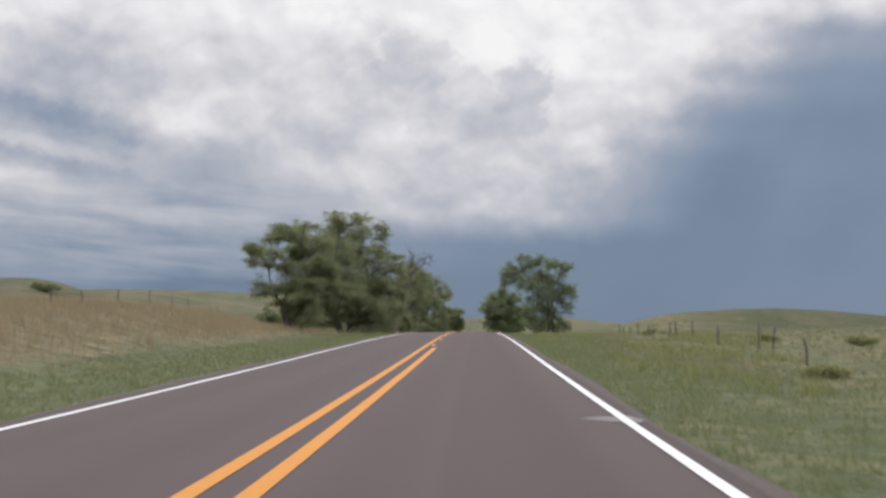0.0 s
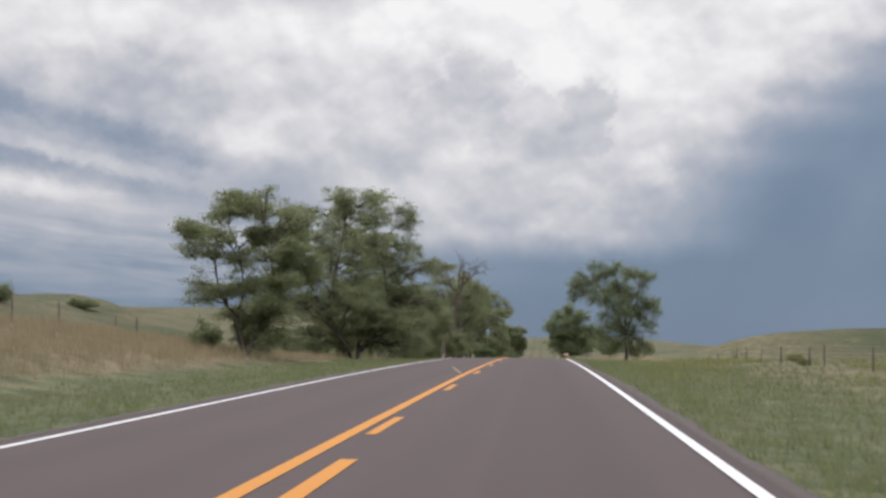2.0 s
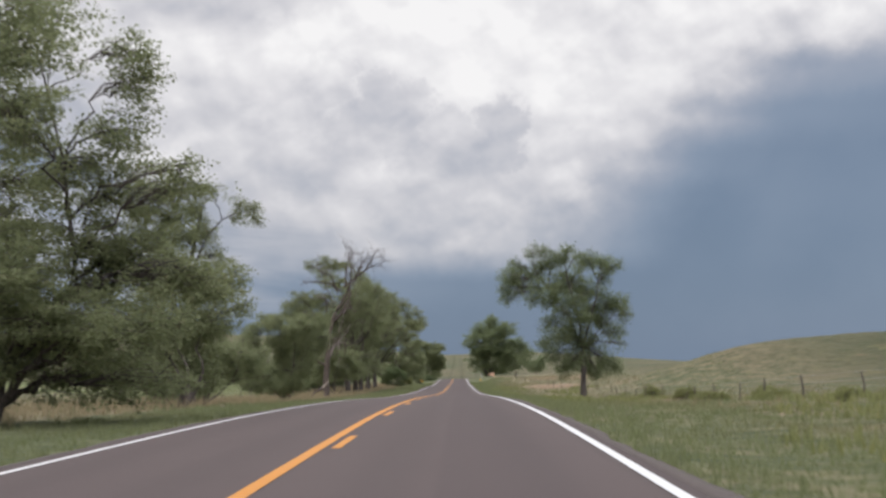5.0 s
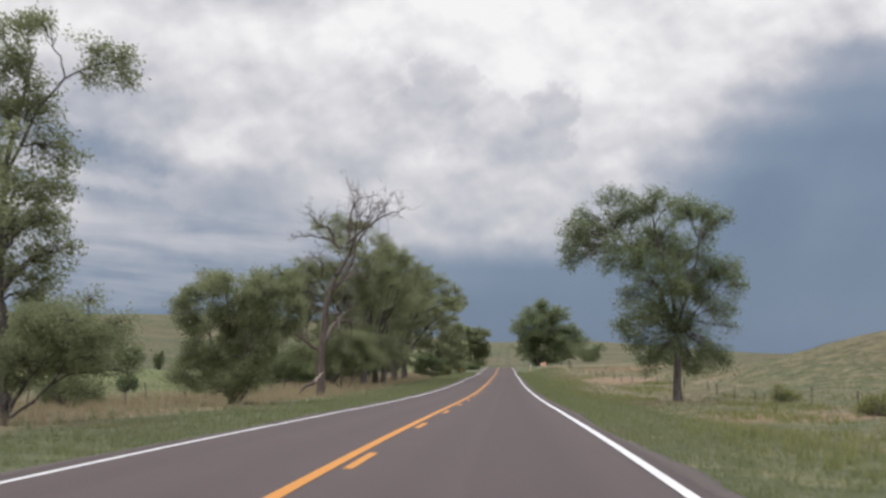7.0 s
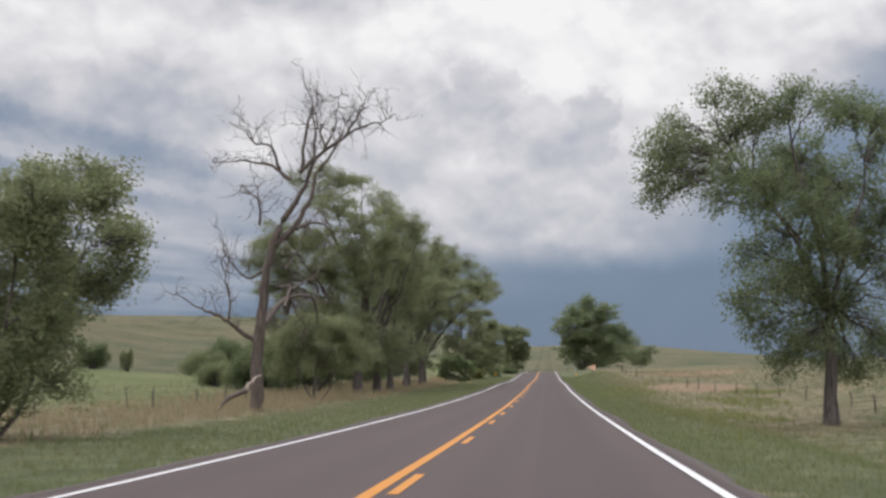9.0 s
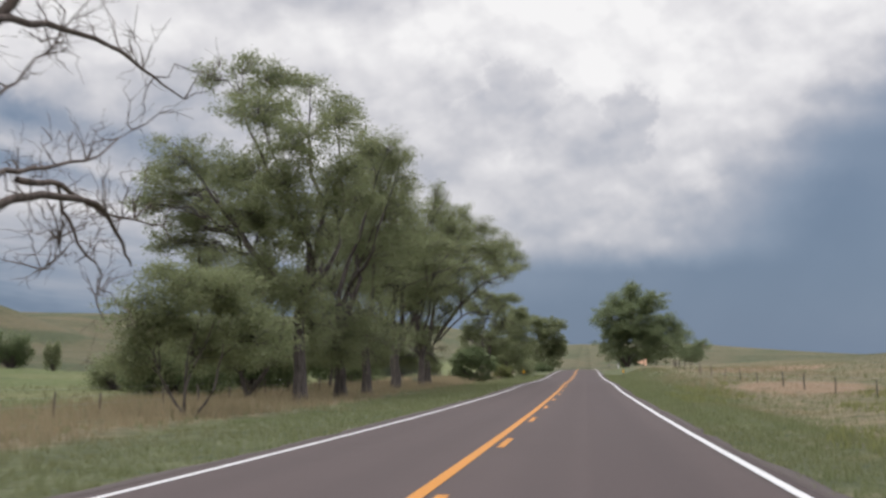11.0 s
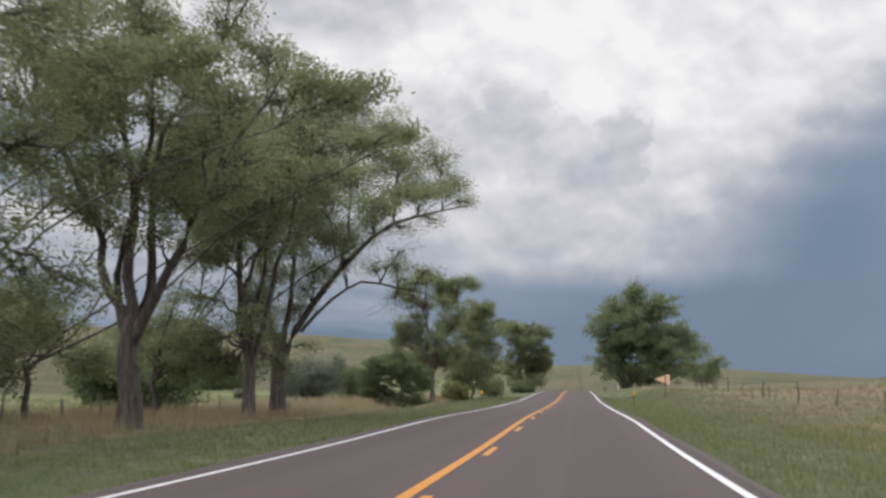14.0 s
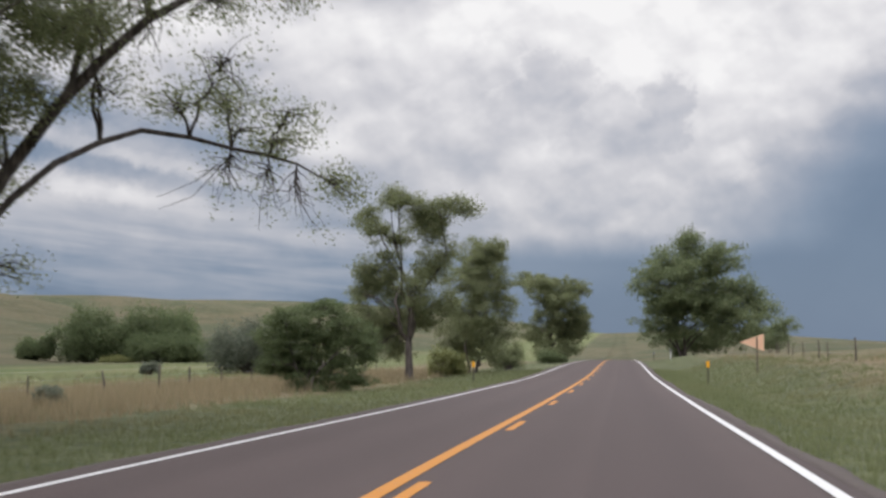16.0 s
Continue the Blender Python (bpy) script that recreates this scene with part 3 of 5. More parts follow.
def tree(name, label, x, y, lobes, girth, seed, leaf_mat=ELM, bark_mat=BARK, size=0.17, density=1.0, stems=1, spread=0.33, fork=0.3, bare=0.1, depth=0.75, droop=0.0, group="", fill=1.15, flat=0.7, heads=4, arms=(), more=0):
    """A tree: trunk and leaders, limbs to each mass of its crown, and leaves on the twigs of each limb.
    lobes: centre x and height of each mass of leaves, its half width and half height, how far beyond the trunk it lies, and how leafy it is."""
    rng = np.random.default_rng(seed)
    girth = girth * 0.76
    z0 = float(land(x, y))
    root = new(name)
    root.location = (x, y, z0)
    tagged(root, label, "tree", group)
    ahead = [l[4] if len(l) > 4 else None for l in lobes]
    leafy = [l[5] if len(l) > 5 else 1.0 for l in lobes]
    lobes = [(l[0] - x, l[1] - z0, l[2] * fill, l[3] * fill) for l in lobes]
    crown_h = max(l[1] for l in lobes)
    half = (max(l[0] + l[2] for l in lobes) - min(l[0] - l[2] for l in lobes)) / 2
    mid = float(np.mean([l[0] for l in lobes]))
    centres = []
    for (lx, lz, rx, rz), known in zip(lobes, ahead):
        dy = rng.uniform(-1, 1) * half * depth * max(0.15, 1 - 0.6 * abs(lx - mid) / (half + 0.1))
        centres.append((lx, dy if known is None else known, lz))
    centres = np.array(centres)
    # small sprays between the masses break up their outline
    for _ in range(more):
        k = int(rng.integers(len(lobes)))
        close = np.argsort(np.linalg.norm(centres[: len(ahead)] - centres[k], axis=1))[1:4]
        share = rng.dirichlet((1.2, 1, 1))
        spot = centres[k] * share[0] + centres[close[0]] * share[1] + centres[close[-1]] * share[2] + rng.normal(0, 0.35, 3)
        r = rng.uniform(0.45, 0.8) * (1 if size < 0.25 else 2.2)
        lobes.append((spot[0], spot[2], r, r * 0.7))
        leafy.append(1.0)
        centres = np.vstack([centres, spot])
    # one bole that parts into leaders, or several stems from one foot
    lines = []
    heads = stems if stems > 1 else min(heads, len(lobes))
    knee = crown_h * fork * (0.75 if stems == 1 else 0.12)
    g = girth / (1 if stems == 1 else stems**0.4)
    bole = np.array([[0, 0, -0.35], [rng.normal(0, 0.04), 0, knee * 0.3], [rng.normal(0, 0.08), rng.normal(0, 0.06), knee * 0.7], [rng.normal(0, 0.1), rng.normal(0, 0.1), knee]])
    if stems == 1:
        v, f = tube(np.concatenate([bole, bole[-1:] + [0, 0, girth * 0.9], bole[-1:] + [0, 0, girth * 1.5]]), [girth * 1.5, girth * 1.06, girth * 0.93, girth * 0.84, girth * 0.62, girth * 0.2], 10)
        mesh_object("trunk", v, f, bark_mat, root, smooth=True)
    # the leaders make for the parts of the crown
    high = centres[centres[:, 2] >= np.median(centres[:, 2]) * 0.95]
    heads = min(heads, len(high))
    aims = high[np.argsort(high[:, 0] + 0.3 * high[:, 1])][np.linspace(0, len(high) - 1, heads).astype(int)].copy()
    for _ in range(6):
        near = np.argmin(np.linalg.norm((high[:, None] - aims[None]) * [1, 1, 0.4], axis=2), axis=1)
        for s in range(heads):
            if (near == s).any():
                aims[s] = high[near == s].mean(0)
    for s in range(len(arms) or heads):
        turn = 2 * np.pi * (s + rng.uniform(-0.2, 0.2)) / heads + 0.7
        if arms:
            line = curve([(ax - x, ay, az - z0) for ax, ay, az in arms[s]])
            line[2:] += np.cumsum(rng.normal(0, 0.06, (9, 3)), axis=0)
            stout = (0.6, 0.27, 0.52, 0.48, 0.3)[s]
        else:
            low = bole[-1] - [0, 0, 0.1 + 0.5 * rng.random()] if stems == 1 else np.array([girth * 1.3 * np.cos(turn), girth * 1.3 * np.sin(turn), -0.3])
            tops = high[near == s] if (near == s).any() else high
            top = tops[np.argmax(tops[:, 2])] * [1, 1, 0.97]
            way = aims[s] * [0.58, 0.58, 0.62] + low * [0.42, 0.42, 0.38]
            elbow = low * 0.52 + way * 0.48 + rng.normal(0, 0.05 * crown_h, 3) * [1, 1, 0.3]
            line = curve([low, elbow, way + rng.normal(0, 0.035 * crown_h, 3) * [1, 1, 0.3], top])
            line[2:] += np.cumsum(rng.normal(0, 0.012 * crown_h, (9, 3)), axis=0) * [1, 1, 0.15]
            stout = (0.66 if stems == 1 else 0.9) * rng.uniform(0.75, 1.0)
        u = np.linspace(0, 1, 11)
        v, f = tube(line, g * stout * (1 - 0.93 * u) ** 0.8, 8)
        mesh_object("leader" if stems == 1 else "stem", v, f, bark_mat, root, smooth=True)
        lines.append((line, g * stout * (1 - 0.93 * u) ** 0.8))
    spots = np.concatenate([l[0][1:10] for l in lines])
    girths = np.concatenate([l[1][1:10] for l in lines])
    for n, (lx, lz, rx, rz) in enumerate(lobes):
        ry = max(rx, rz) * 0.95
        centre = centres[n]
        apart = np.linalg.norm(spots[:, :2] - centre[:2], axis=1)
        cost = apart + 0.6 * np.abs(spots[:, 2] - centre[2]) + 2.0 * np.maximum(0, spots[:, 2] - centre[2] + 0.45 * apart)
        k = int(np.argmin(cost + rng.uniform(0, 0.6, len(cost))))
        start, reach = spots[k], np.linalg.norm(spots[k] - centre)
        thick = float(np.clip(min(girths[k] * 0.8, 0.032 + 0.014 * reach), 0.02, 0.12))
        limb = bent(rng, start, centre, 0.16 * reach, 12, 0.03)
        v, f = tube(limb, np.linspace(thick, 0.016, 12), 6)
        limb_ob = mesh_object("limb", v, f, bark_mat, root, smooth=True)
        bits = []
        count = int(np.clip(17 * (rx * rz) ** 0.8 + 10, 12, 80))
        aim = rng.normal(0, 1, (count, 3))
        aim /= np.linalg.norm(aim, axis=1)[:, None]
        aim = centre + aim * [rx, ry, rz] * rng.uniform(0.12, 1.0, (count, 1)) ** 0.6
        if leafy[n] < 0.3:
            aim[:, 2] -= rng.uniform(0.0, 1.0, count) ** 2 * 1.2
        ends = []
        for e in aim:
            s = limb[rng.integers(5 if leafy[n] > 0.1 else 1, 12)]
            twig = bent(rng, s, e, 0.1 * np.linalg.norm(e - s), 4, 0.08)
            bits.append(tube(twig, [0.018, 0.013, 0.009, 0.004], 4))
            if rng.random() > bare and rng.random() < leafy[n] * 3:
                ends += [e, twig[2] * 0.5 + e * 0.5]
        v, f = gather(bits)
        tagged(mesh_object("twig_spray", v, f, bark_mat, limb_ob), kind="stuff")
        # leaves also close the room between neighbouring masses
        far = np.linalg.norm(centres - centre, axis=1)
        for m in np.argsort(far)[1:4]:
            if far[m] < 5.5 and min(leafy[n], leafy[m]) > 0.8:
                t = rng.uniform(0.2, 0.8, (9, 1))
                ends += list(centre * (1 - t) + centres[m] * t + np.clip(rng.normal(0, 0.38, (9, 3)), -0.55, 0.55) * [rx, ry, rz])
        if ends:
            ends = np.array(ends)
            s = size * 0.69
            per = max(4, int(leafy[n] * density * 13 * (rx * rz + rx * ry) / len(ends) / s**2))
            v, f = leaves(rng, ends, per, (spread, spread, spread * flat), s, droop)
            mesh_object("foliage", v, f, leaf_mat, limb_ob)
    return root


def bush(name, label, x, y, w, h, seed, leaf_mat, size=0.12, density=1.0, category="bush", group=""):
    """A low bush: stems from one foot, and ragged leafy mounds grown together."""
    rng = np.random.default_rng(seed)
    root = new(name)
    root.location = (x, y, float(land(x, y)))
    tagged(root, label, category, group)
    ends = []
    mounds = 3 + int(1.6 * w)
    for m in range(mounds):
        cx = w * 0.72 * (2 * (m + rng.uniform(0.1, 0.9)) / mounds - 1)
        cy = w * rng.uniform(-0.5, 0.5)
        r = w * rng.uniform(0.28, 0.46)
        top = h * rng.uniform(0.55, 1.0) * (1 - 0.35 * (cx / w) ** 2)
        k = int(9 + 6 * w)
        way = rng.normal(0, 1, (k, 3))
        way /= np.linalg.norm(way, axis=1)[:, None]
        rr = rng.uniform(0.3, 1.05, (k, 1)) ** 0.6
        e = np.array([cx, cy, top * 0.52]) + way * rr * [r, r, top * 0.48]
        ends.append(e)
    ends = np.concatenate(ends)
    ends[:, 2] = np.maximum(ends[:, 2], 0.05)
    v, f = gather([tube(bent(rng, (0.15 * e[0], 0.15 * e[1], -0.1), e, 0.1 * h, 5, 0.06), np.linspace(0.035, 0.008, 5), 4) for e in ends[:: 2]])
    mesh_object("branchwork", v, f, BARK, root)
    size = size * 0.78
    per = max(5, int(density * 11 * w * (h + w) / len(ends) / size**2))
    v, f = leaves(rng, ends, per, (0.13 * w + 0.06, 0.13 * w + 0.06, 0.085 * h + 0.05), size)
    v[:, 2] = np.maximum(v[:, 2], 0.0)
    mesh_object("foliage", v, f, leaf_mat, root)
    return root


# left row, in the order in which the road passes it
tree("elm", "leafy elm with several stems on the grassy bank", -12.3, 113.9, [(-13.4, 9.0, 0.8, 0.4), (-12.3, 8.9, 0.6, 0.4), (-11.1, 9.0, 0.5, 0.3), (-14.2, 8.3, 0.8, 0.4), (-12.9, 8.1, 1.0, 0.4), (-11.5, 8.1, 1.0, 0.4), (-10.5, 8.3, 0.6, 0.3), (-15.6, 7.5, 0.5, 0.3), (-14.8, 7.3, 0.8, 0.3), (-13.5, 6.9, 1.0, 0.4), (-11.9, 7.1, 1.0, 0.4), (-10.7, 7.2, 0.8, 0.4), (-9.7, 7.2, 0.5, 0.3), (-15.4, 6.3, 0.8, 0.3), (-14.1, 6.1, 0.8, 0.3)] + [(-12.7, 5.8, 0.9, 0.4), (-11.3, 6.0, 0.8, 0.4), (-10.4, 5.6, 0.7, 0.4), (-14.5, 4.6, 0.7, 0.2), (-13.5, 4.2, 1.0, 0.4), (-12.1, 4.6, 0.9, 0.4), (-10.8, 4.4, 0.8, 0.3), (-14.9, 3.8, 0.6, 0.2), (-13.5, 3.3, 1.0, 0.4), (-12.2, 3.0, 1.0, 0.4), (-12.6, 2.2, 0.8, 0.5), (-11.6, 2.2, 0.8, 0.6), (-11.4, 1.4, 0.6, 0.3), (-10.4, 3.4, 0.5, 0.2), (-10.0, 1.9, 0.5, 0.2)] + [(-9.4, 7.8, 0.8, 0.4), (-9.7, 6.4, 0.9, 0.4), (-9.2, 5.9, 0.8, 0.3), (-10.2, 7.0, 0.9, 0.4), (-11.5, 7.0, 1.1, 0.5), (-11.0, 5.1, 0.9, 0.4), (-10.2, 4.8, 0.9, 0.3), (-9.2, 5.1, 0.8, 0.3), (-12.4, 4.3, 1.1, 0.5), (-11.4, 3.6, 0.9, 0.4), (-12.4, 3.0, 0.9, 0.6), (-12.4, 1.9, 0.8, 0.6), (-10.8, 3.3, 0.8, 0.3), (-10.6, 2.0, 0.8, 0.2)], 0.24, 1, stems=3, bare=0.15, depth=0.6, size=0.13, flat=0.5, spread=0.27, more=14, group="trees along the road")
tree("elm", "broad dense elm beside the road crest", -10.7, 141.2, [(-11.4, 12.0, 1.1, 0.8), (-9.3, 11.8, 1.1, 0.7), (-7.1, 10.7, 1.0, 0.8), (-14.6, 10.9, 1.1, 0.8), (-16.4, 9.3, 0.8, 0.5), (-11.5, 9.8, 1.8, 1.4),
     (-13.9, 8.7, 1.4, 1.1), (-9.0, 8.6, 1.8, 1.1), (-5.3, 7.5, 0.6, 0.6), (-7.4, 7.2, 1.4, 1.1), (-16.0, 6.6, 1.3, 0.7), (-13.4, 6.4, 1.6, 1.1), (-10.4, 5.9, 2.3, 1.6), (-6.9, 5.5, 1.4, 0.9),
     (-5.1, 4.7, 0.9, 0.4), (-16.4, 5.2, 0.9, 0.6), (-13.2, 3.9, 2.1, 1.4)] + [(-9.7, 3.5, 2.1, 1.6), (-7.2, 3.5, 1.6, 1.4), (-14.6, 4.6, 1.3, 0.9), (-13.9, 2.6, 1.5, 1.1), (-11.6, 2.3, 1.6, 1.2), (-9.3, 2.1, 1.5, 1.1), (-6.6, 2.1, 1.2, 1.0), (-9.7, 4.6, 1.6, 1.1), (-12.2, 6.0, 1.6, 1.1), (-8.1, 5.8, 1.4, 1.0), (-10.4, 7.7, 1.6, 1.1), (-5.2, 3.4, 0.9, 0.5), (-16.8, 4.8, 0.8, 0.4), (-15.0, 10.3, 1.0, 0.5), (-12.9, 10.3, 1.2, 0.8), (-7.5, 9.0, 1.2, 0.8), (-14.9, 8.2, 1.2, 0.8), (-12.4, 8.4, 1.3, 0.9, 0.0), (-13.0, 9.4, 1.0, 0.7, 0.0), (-8.6, 7.8, 1.1, 0.8, 0.0)] + [(-15.5, 9.0, 1.4, 0.6), (-16.2, 8.3, 1.0, 0.5), (-12.5, 7.5, 1.3, 0.9), (-12.7, 5.0, 1.4, 0.9), (-14.6, 6.4, 1.1, 0.6), (-15.0, 4.6, 1.4, 0.6), (-5.3, 7.3, 0.9, 0.6), (-5.1, 4.5, 1.0, 0.5)] + [(-12.0, 4.5, 1.6, 0.9), (-10.4, 3.6, 1.8, 0.8), (-8.6, 3.5, 1.8, 0.8), (-6.9, 3.2, 1.4, 0.8), (-9.7, 4.9, 1.8, 0.9), (-7.6, 4.9, 1.6, 0.9), (-10.4, 2.4, 1.4, 0.4), (-8.1, 2.2, 1.4, 0.4)] + [(-14.7, 11.4, 1.0, 0.6), (-15.1, 10.0, 1.1, 0.7), (-11.8, 12.7, 1.0, 0.5), (-9.3, 12.3, 1.1, 0.5), (-7.1, 11.3, 0.9, 0.6), (-11.0, 11.0, 1.3, 0.8), (-8.8, 10.5, 1.3, 0.8)], 0.36, 2, stems=4, density=0.55, size=0.145, bare=0.12, flat=0.5, spread=0.28, more=26, group="trees along the road")
tree("elm", "tall dark elm with a reaching side limb", -14.2, 187.0, [(-17.2, 13.9, 0.9, 0.6), (-16.1, 13.3, 1.0, 0.6), (-15.1, 13.5, 0.7, 0.4), (-13.6, 13.7, 0.7, 0.4), (-12.8, 13.3, 0.6, 0.4), (-11.1, 12.5, 0.6, 0.5), (-10.3, 12.3, 0.5, 0.5), (-9.9, 11.3, 0.4, 0.3), (-11.5, 11.7, 0.5, 0.3), (-17.2, 12.0, 1.3, 1.0), (-15.4, 12.0, 1.3, 0.9), (-13.8, 12.3, 0.9, 0.7), (-16.2, 10.4, 1.5, 0.9), (-14.4, 10.6, 1.3, 0.9)] + [(-13.3, 11.1, 0.8, 0.7), (-12.8, 9.5, 1.0, 0.7), (-14.9, 8.8, 1.5, 0.9), (-16.9, 8.6, 1.3, 0.9), (-12.3, 8.1, 0.6, 0.4), (-13.3, 8.1, 1.0, 0.5), (-16.2, 7.1, 1.5, 0.8), (-14.1, 7.0, 1.3, 0.7), (-12.6, 7.0, 0.8, 0.5), (-11.9, 6.1, 0.5, 0.3), (-16.8, 5.5, 1.3, 0.8), (-15.0, 5.3, 1.3, 0.8), (-13.2, 5.7, 0.9, 0.6), (-13.0, 4.6, 0.9, 0.6)], 0.36, 3, size=0.15, spread=0.28, fill=1.05, density=0.9, fork=0.35, depth=0.3, arms=[
         [(-14.2, 0.0, 3.2), (-14.4, 0.3, 7.5), (-14.1, 0.5, 10.8), (-13.6, 0.5, 13.4)], [(-14.3, 0.1, 8.2), (-13.2, 0.2, 10.4), (-11.7, 0.0, 11.9), (-10.1, 0.0, 12.4)], [(-14.2, 0.0, 3.4), (-15.4, 0.3, 7.8), (-16.0, 0.3, 11.5)]], group="trees along the road")
tree("elm", "lower bushy elm beside the tall dark one", -11.6, 171.0, [(-12.2, 8.0, 1.2, 0.9), (-8.9, 7.0, 0.8, 0.8), (-10.8, 6.5, 1.4, 1.1), (-8.5, 5.4, 0.8, 0.5), (-10.4, 4.6, 1.6, 0.8), (-11.1, 3.0, 1.3, 1.0), (-13.0, 5.2, 1.2, 1.0), (-12.8, 2.4, 1.2, 0.9), (-10.6, 1.9, 1.1, 0.8), (-12.0, 4.0, 1.2, 0.8), (-13.7, 3.6, 1.1, 0.9)], 0.22, 21,
     stems=3, depth=0.4, bare=0.2, group="trees along the road")
tree("young_elm", "small elm with a thin dark trunk in the grass", -12.7, 183.5, [(-10.7, 4.3, 0.5, 0.3), (-11.5, 3.8, 0.8, 0.5), (-12.4, 3.6, 0.8, 0.5), (-10.4, 3.6, 0.7, 0.5), (-9.3, 3.6, 0.5, 0.4), (-12.2, 2.6, 1.0, 0.6)] + [(-11.0, 2.4, 0.9, 0.5), (-9.7, 2.4, 0.7, 0.5), (-9.0, 2.1, 0.3, 0.2), (-12.4, 1.8, 0.7, 0.3), (-11.2, 3.1, 0.8, 0.5), (-9.8, 3.1, 0.7, 0.4)], 0.12, 4, size=0.12, bare=0.2, group="trees along the road")
tree("small_elm", "small round elm standing back in the meadow", -21.6, 214.0, [(-21.8, 5.0, 1.4, 0.7), (-23.3, 4.2, 1.3, 0.8), (-20.0, 4.2, 1.3, 0.8), (-22.0, 3.2, 1.6, 0.9), (-23.8, 2.6, 1.1, 0.7), (-19.6, 2.6, 1.1, 0.7), (-21.4, 1.8, 1.4, 0.8)], 0.15, 54, size=0.16, stems=3, bare=0.2, group="trees along the road")
tree("elm", "bushy many-stemmed elm with a notched crown", -12.3, 215.3, [(-13.7, 7.0, 0.8, 0.5), (-14.6, 6.1, 0.9, 0.6), (-15.0, 5.2, 0.8, 0.6), (-13.0, 6.3, 0.9, 0.7), (-12.3, 6.8, 0.5, 0.4), (-10.8, 6.8, 0.9, 0.5), (-9.4, 7.0, 0.8, 0.5), (-8.9, 6.3, 0.5, 0.5), (-10.3, 5.9, 1.1, 0.7), (-9.2, 5.7, 0.6, 0.5), (-14.3, 4.3, 0.9, 0.7), (-12.9, 4.8, 0.8, 0.6)] + [(-12.0, 3.9, 1.0, 0.8), (-10.7, 4.3, 1.0, 0.8), (-9.8, 4.3, 0.8, 0.6), (-14.7, 2.6, 0.9, 0.8), (-15.1, 1.7, 0.7, 0.5), (-13.3, 2.6, 1.0, 0.8), (-11.6, 2.6, 1.0, 0.8), (-10.2, 2.8, 0.7, 0.7), (-13.5, 1.3, 1.0, 0.6), (-12.0, 1.3, 1.3, 0.7), (-10.9, 1.7, 0.6, 0.6), (-9.8, 3.5, 0.6, 0.6)] + [(-12.0, 5.9, 0.8, 0.6), (-11.8, 4.8, 0.9, 0.6), (-11.3, 5.3, 0.8, 0.6), (-11.4, 3.7, 0.9, 0.6), (-12.7, 3.5, 0.9, 0.6), (-10.1, 5.0, 0.9, 0.6)], 0.26, 5, stems=5, size=0.14, density=1.0, bare=0.1, more=14, spread=0.29, fill=1.25, group="trees along the road")
tree("small_elm", "small multi-stemmed elm before the tall row", -12.8, 269.0, [(-12.9, 4.9, 1.6, 0.8), (-14.4, 3.7, 1.4, 1.0), (-11.4, 4.5, 1.4, 0.8), (-15.0, 2.0, 0.9, 0.7), (-12.7, 2.6, 1.9, 1.1), (-10.4, 2.8, 1.4, 1.2)], 0.17, 6, stems=4, more=8, size=0.14, bare=0.15, group="trees along the road")
tree("elm", "tall elm with a high open crown in a row", -13.0, 289.9, [(-14.3, 17.3, 1.4, 1.0), (-16.7, 16.4, 1.2, 1.2), (-11.3, 15.4, 1.3, 0.9), (-14.6, 14.6, 2.0, 1.2), (-18.8, 12.6, 2.0, 1.3), (-16.4, 12.2, 2.0, 1.4),
     (-12.2, 13.0, 1.7, 1.4), (-20.0, 11.1, 1.3, 1.0), (-19.1, 9.3, 1.7, 1.3), (-15.5, 9.8, 2.3, 1.7), (-12.2, 9.1, 2.0, 1.7), (-15.5, 6.5, 2.0, 1.4)] + [(-12.6, 5.6, 1.7, 1.2), (-17.8, 5.5, 1.6, 1.2), (-18.0, 17.2, 1.0, 0.7), (-15.9, 18.0, 1.0, 0.6), (-13.4, 17.6, 1.0, 0.7), (-21.3, 12.0, 1.1, 0.7), (-21.4, 10.4, 1.2, 0.7), (-20.8, 8.6, 1.3, 0.8), (-10.2, 14.6, 1.2, 0.8), (-13.0, 10.8, 1.6, 1.2), (-12.5, 3.7, 1.5, 1.0), (-15.0, 3.8, 1.5, 1.0)] + [(-13.3, 11.2, 1.2, 0.8), (-11.5, 11.9, 1.2, 0.8), (-10.1, 12.2, 1.1, 0.7), (-9.9, 10.8, 1.1, 0.8), (-11.3, 10.2, 1.2, 0.8), (-14.9, 9.7, 1.0, 0.8), (-15.0, 7.6, 1.0, 0.8), (-14.4, 5.5, 1.0, 0.8)], 0.40, 7, size=0.165, density=0.72, fork=0.42, bare=0.3, heads=5, spread=0.34, group="trees along the road")
tree("elm", "slender elm at the back of the row", -17.2, 295.2, [(-18, 13, 2, 1.4), (-20, 11, 1.8, 1.3), (-16.5, 10, 1.8, 1.4), (-19.5, 8, 1.9, 1.4), (-17, 7, 1.9, 1.2), (-21, 6, 1.5, 1.1), (-18.5, 4.4, 1.8, 1.2), (-16, 4.2, 1.5, 1.1), (-20.5, 3.4, 1.4, 1.0), (-14.6, 6.2, 1.5, 1.1), (-14.8, 8.6, 1.5, 1.1), (-18.0, 2.2, 1.4, 0.8), (-15.4, 2.4, 1.3, 0.8)], 0.30, 8, size=0.165, density=0.62, stems=2, bare=0.3, spread=0.36, group="trees along the road")
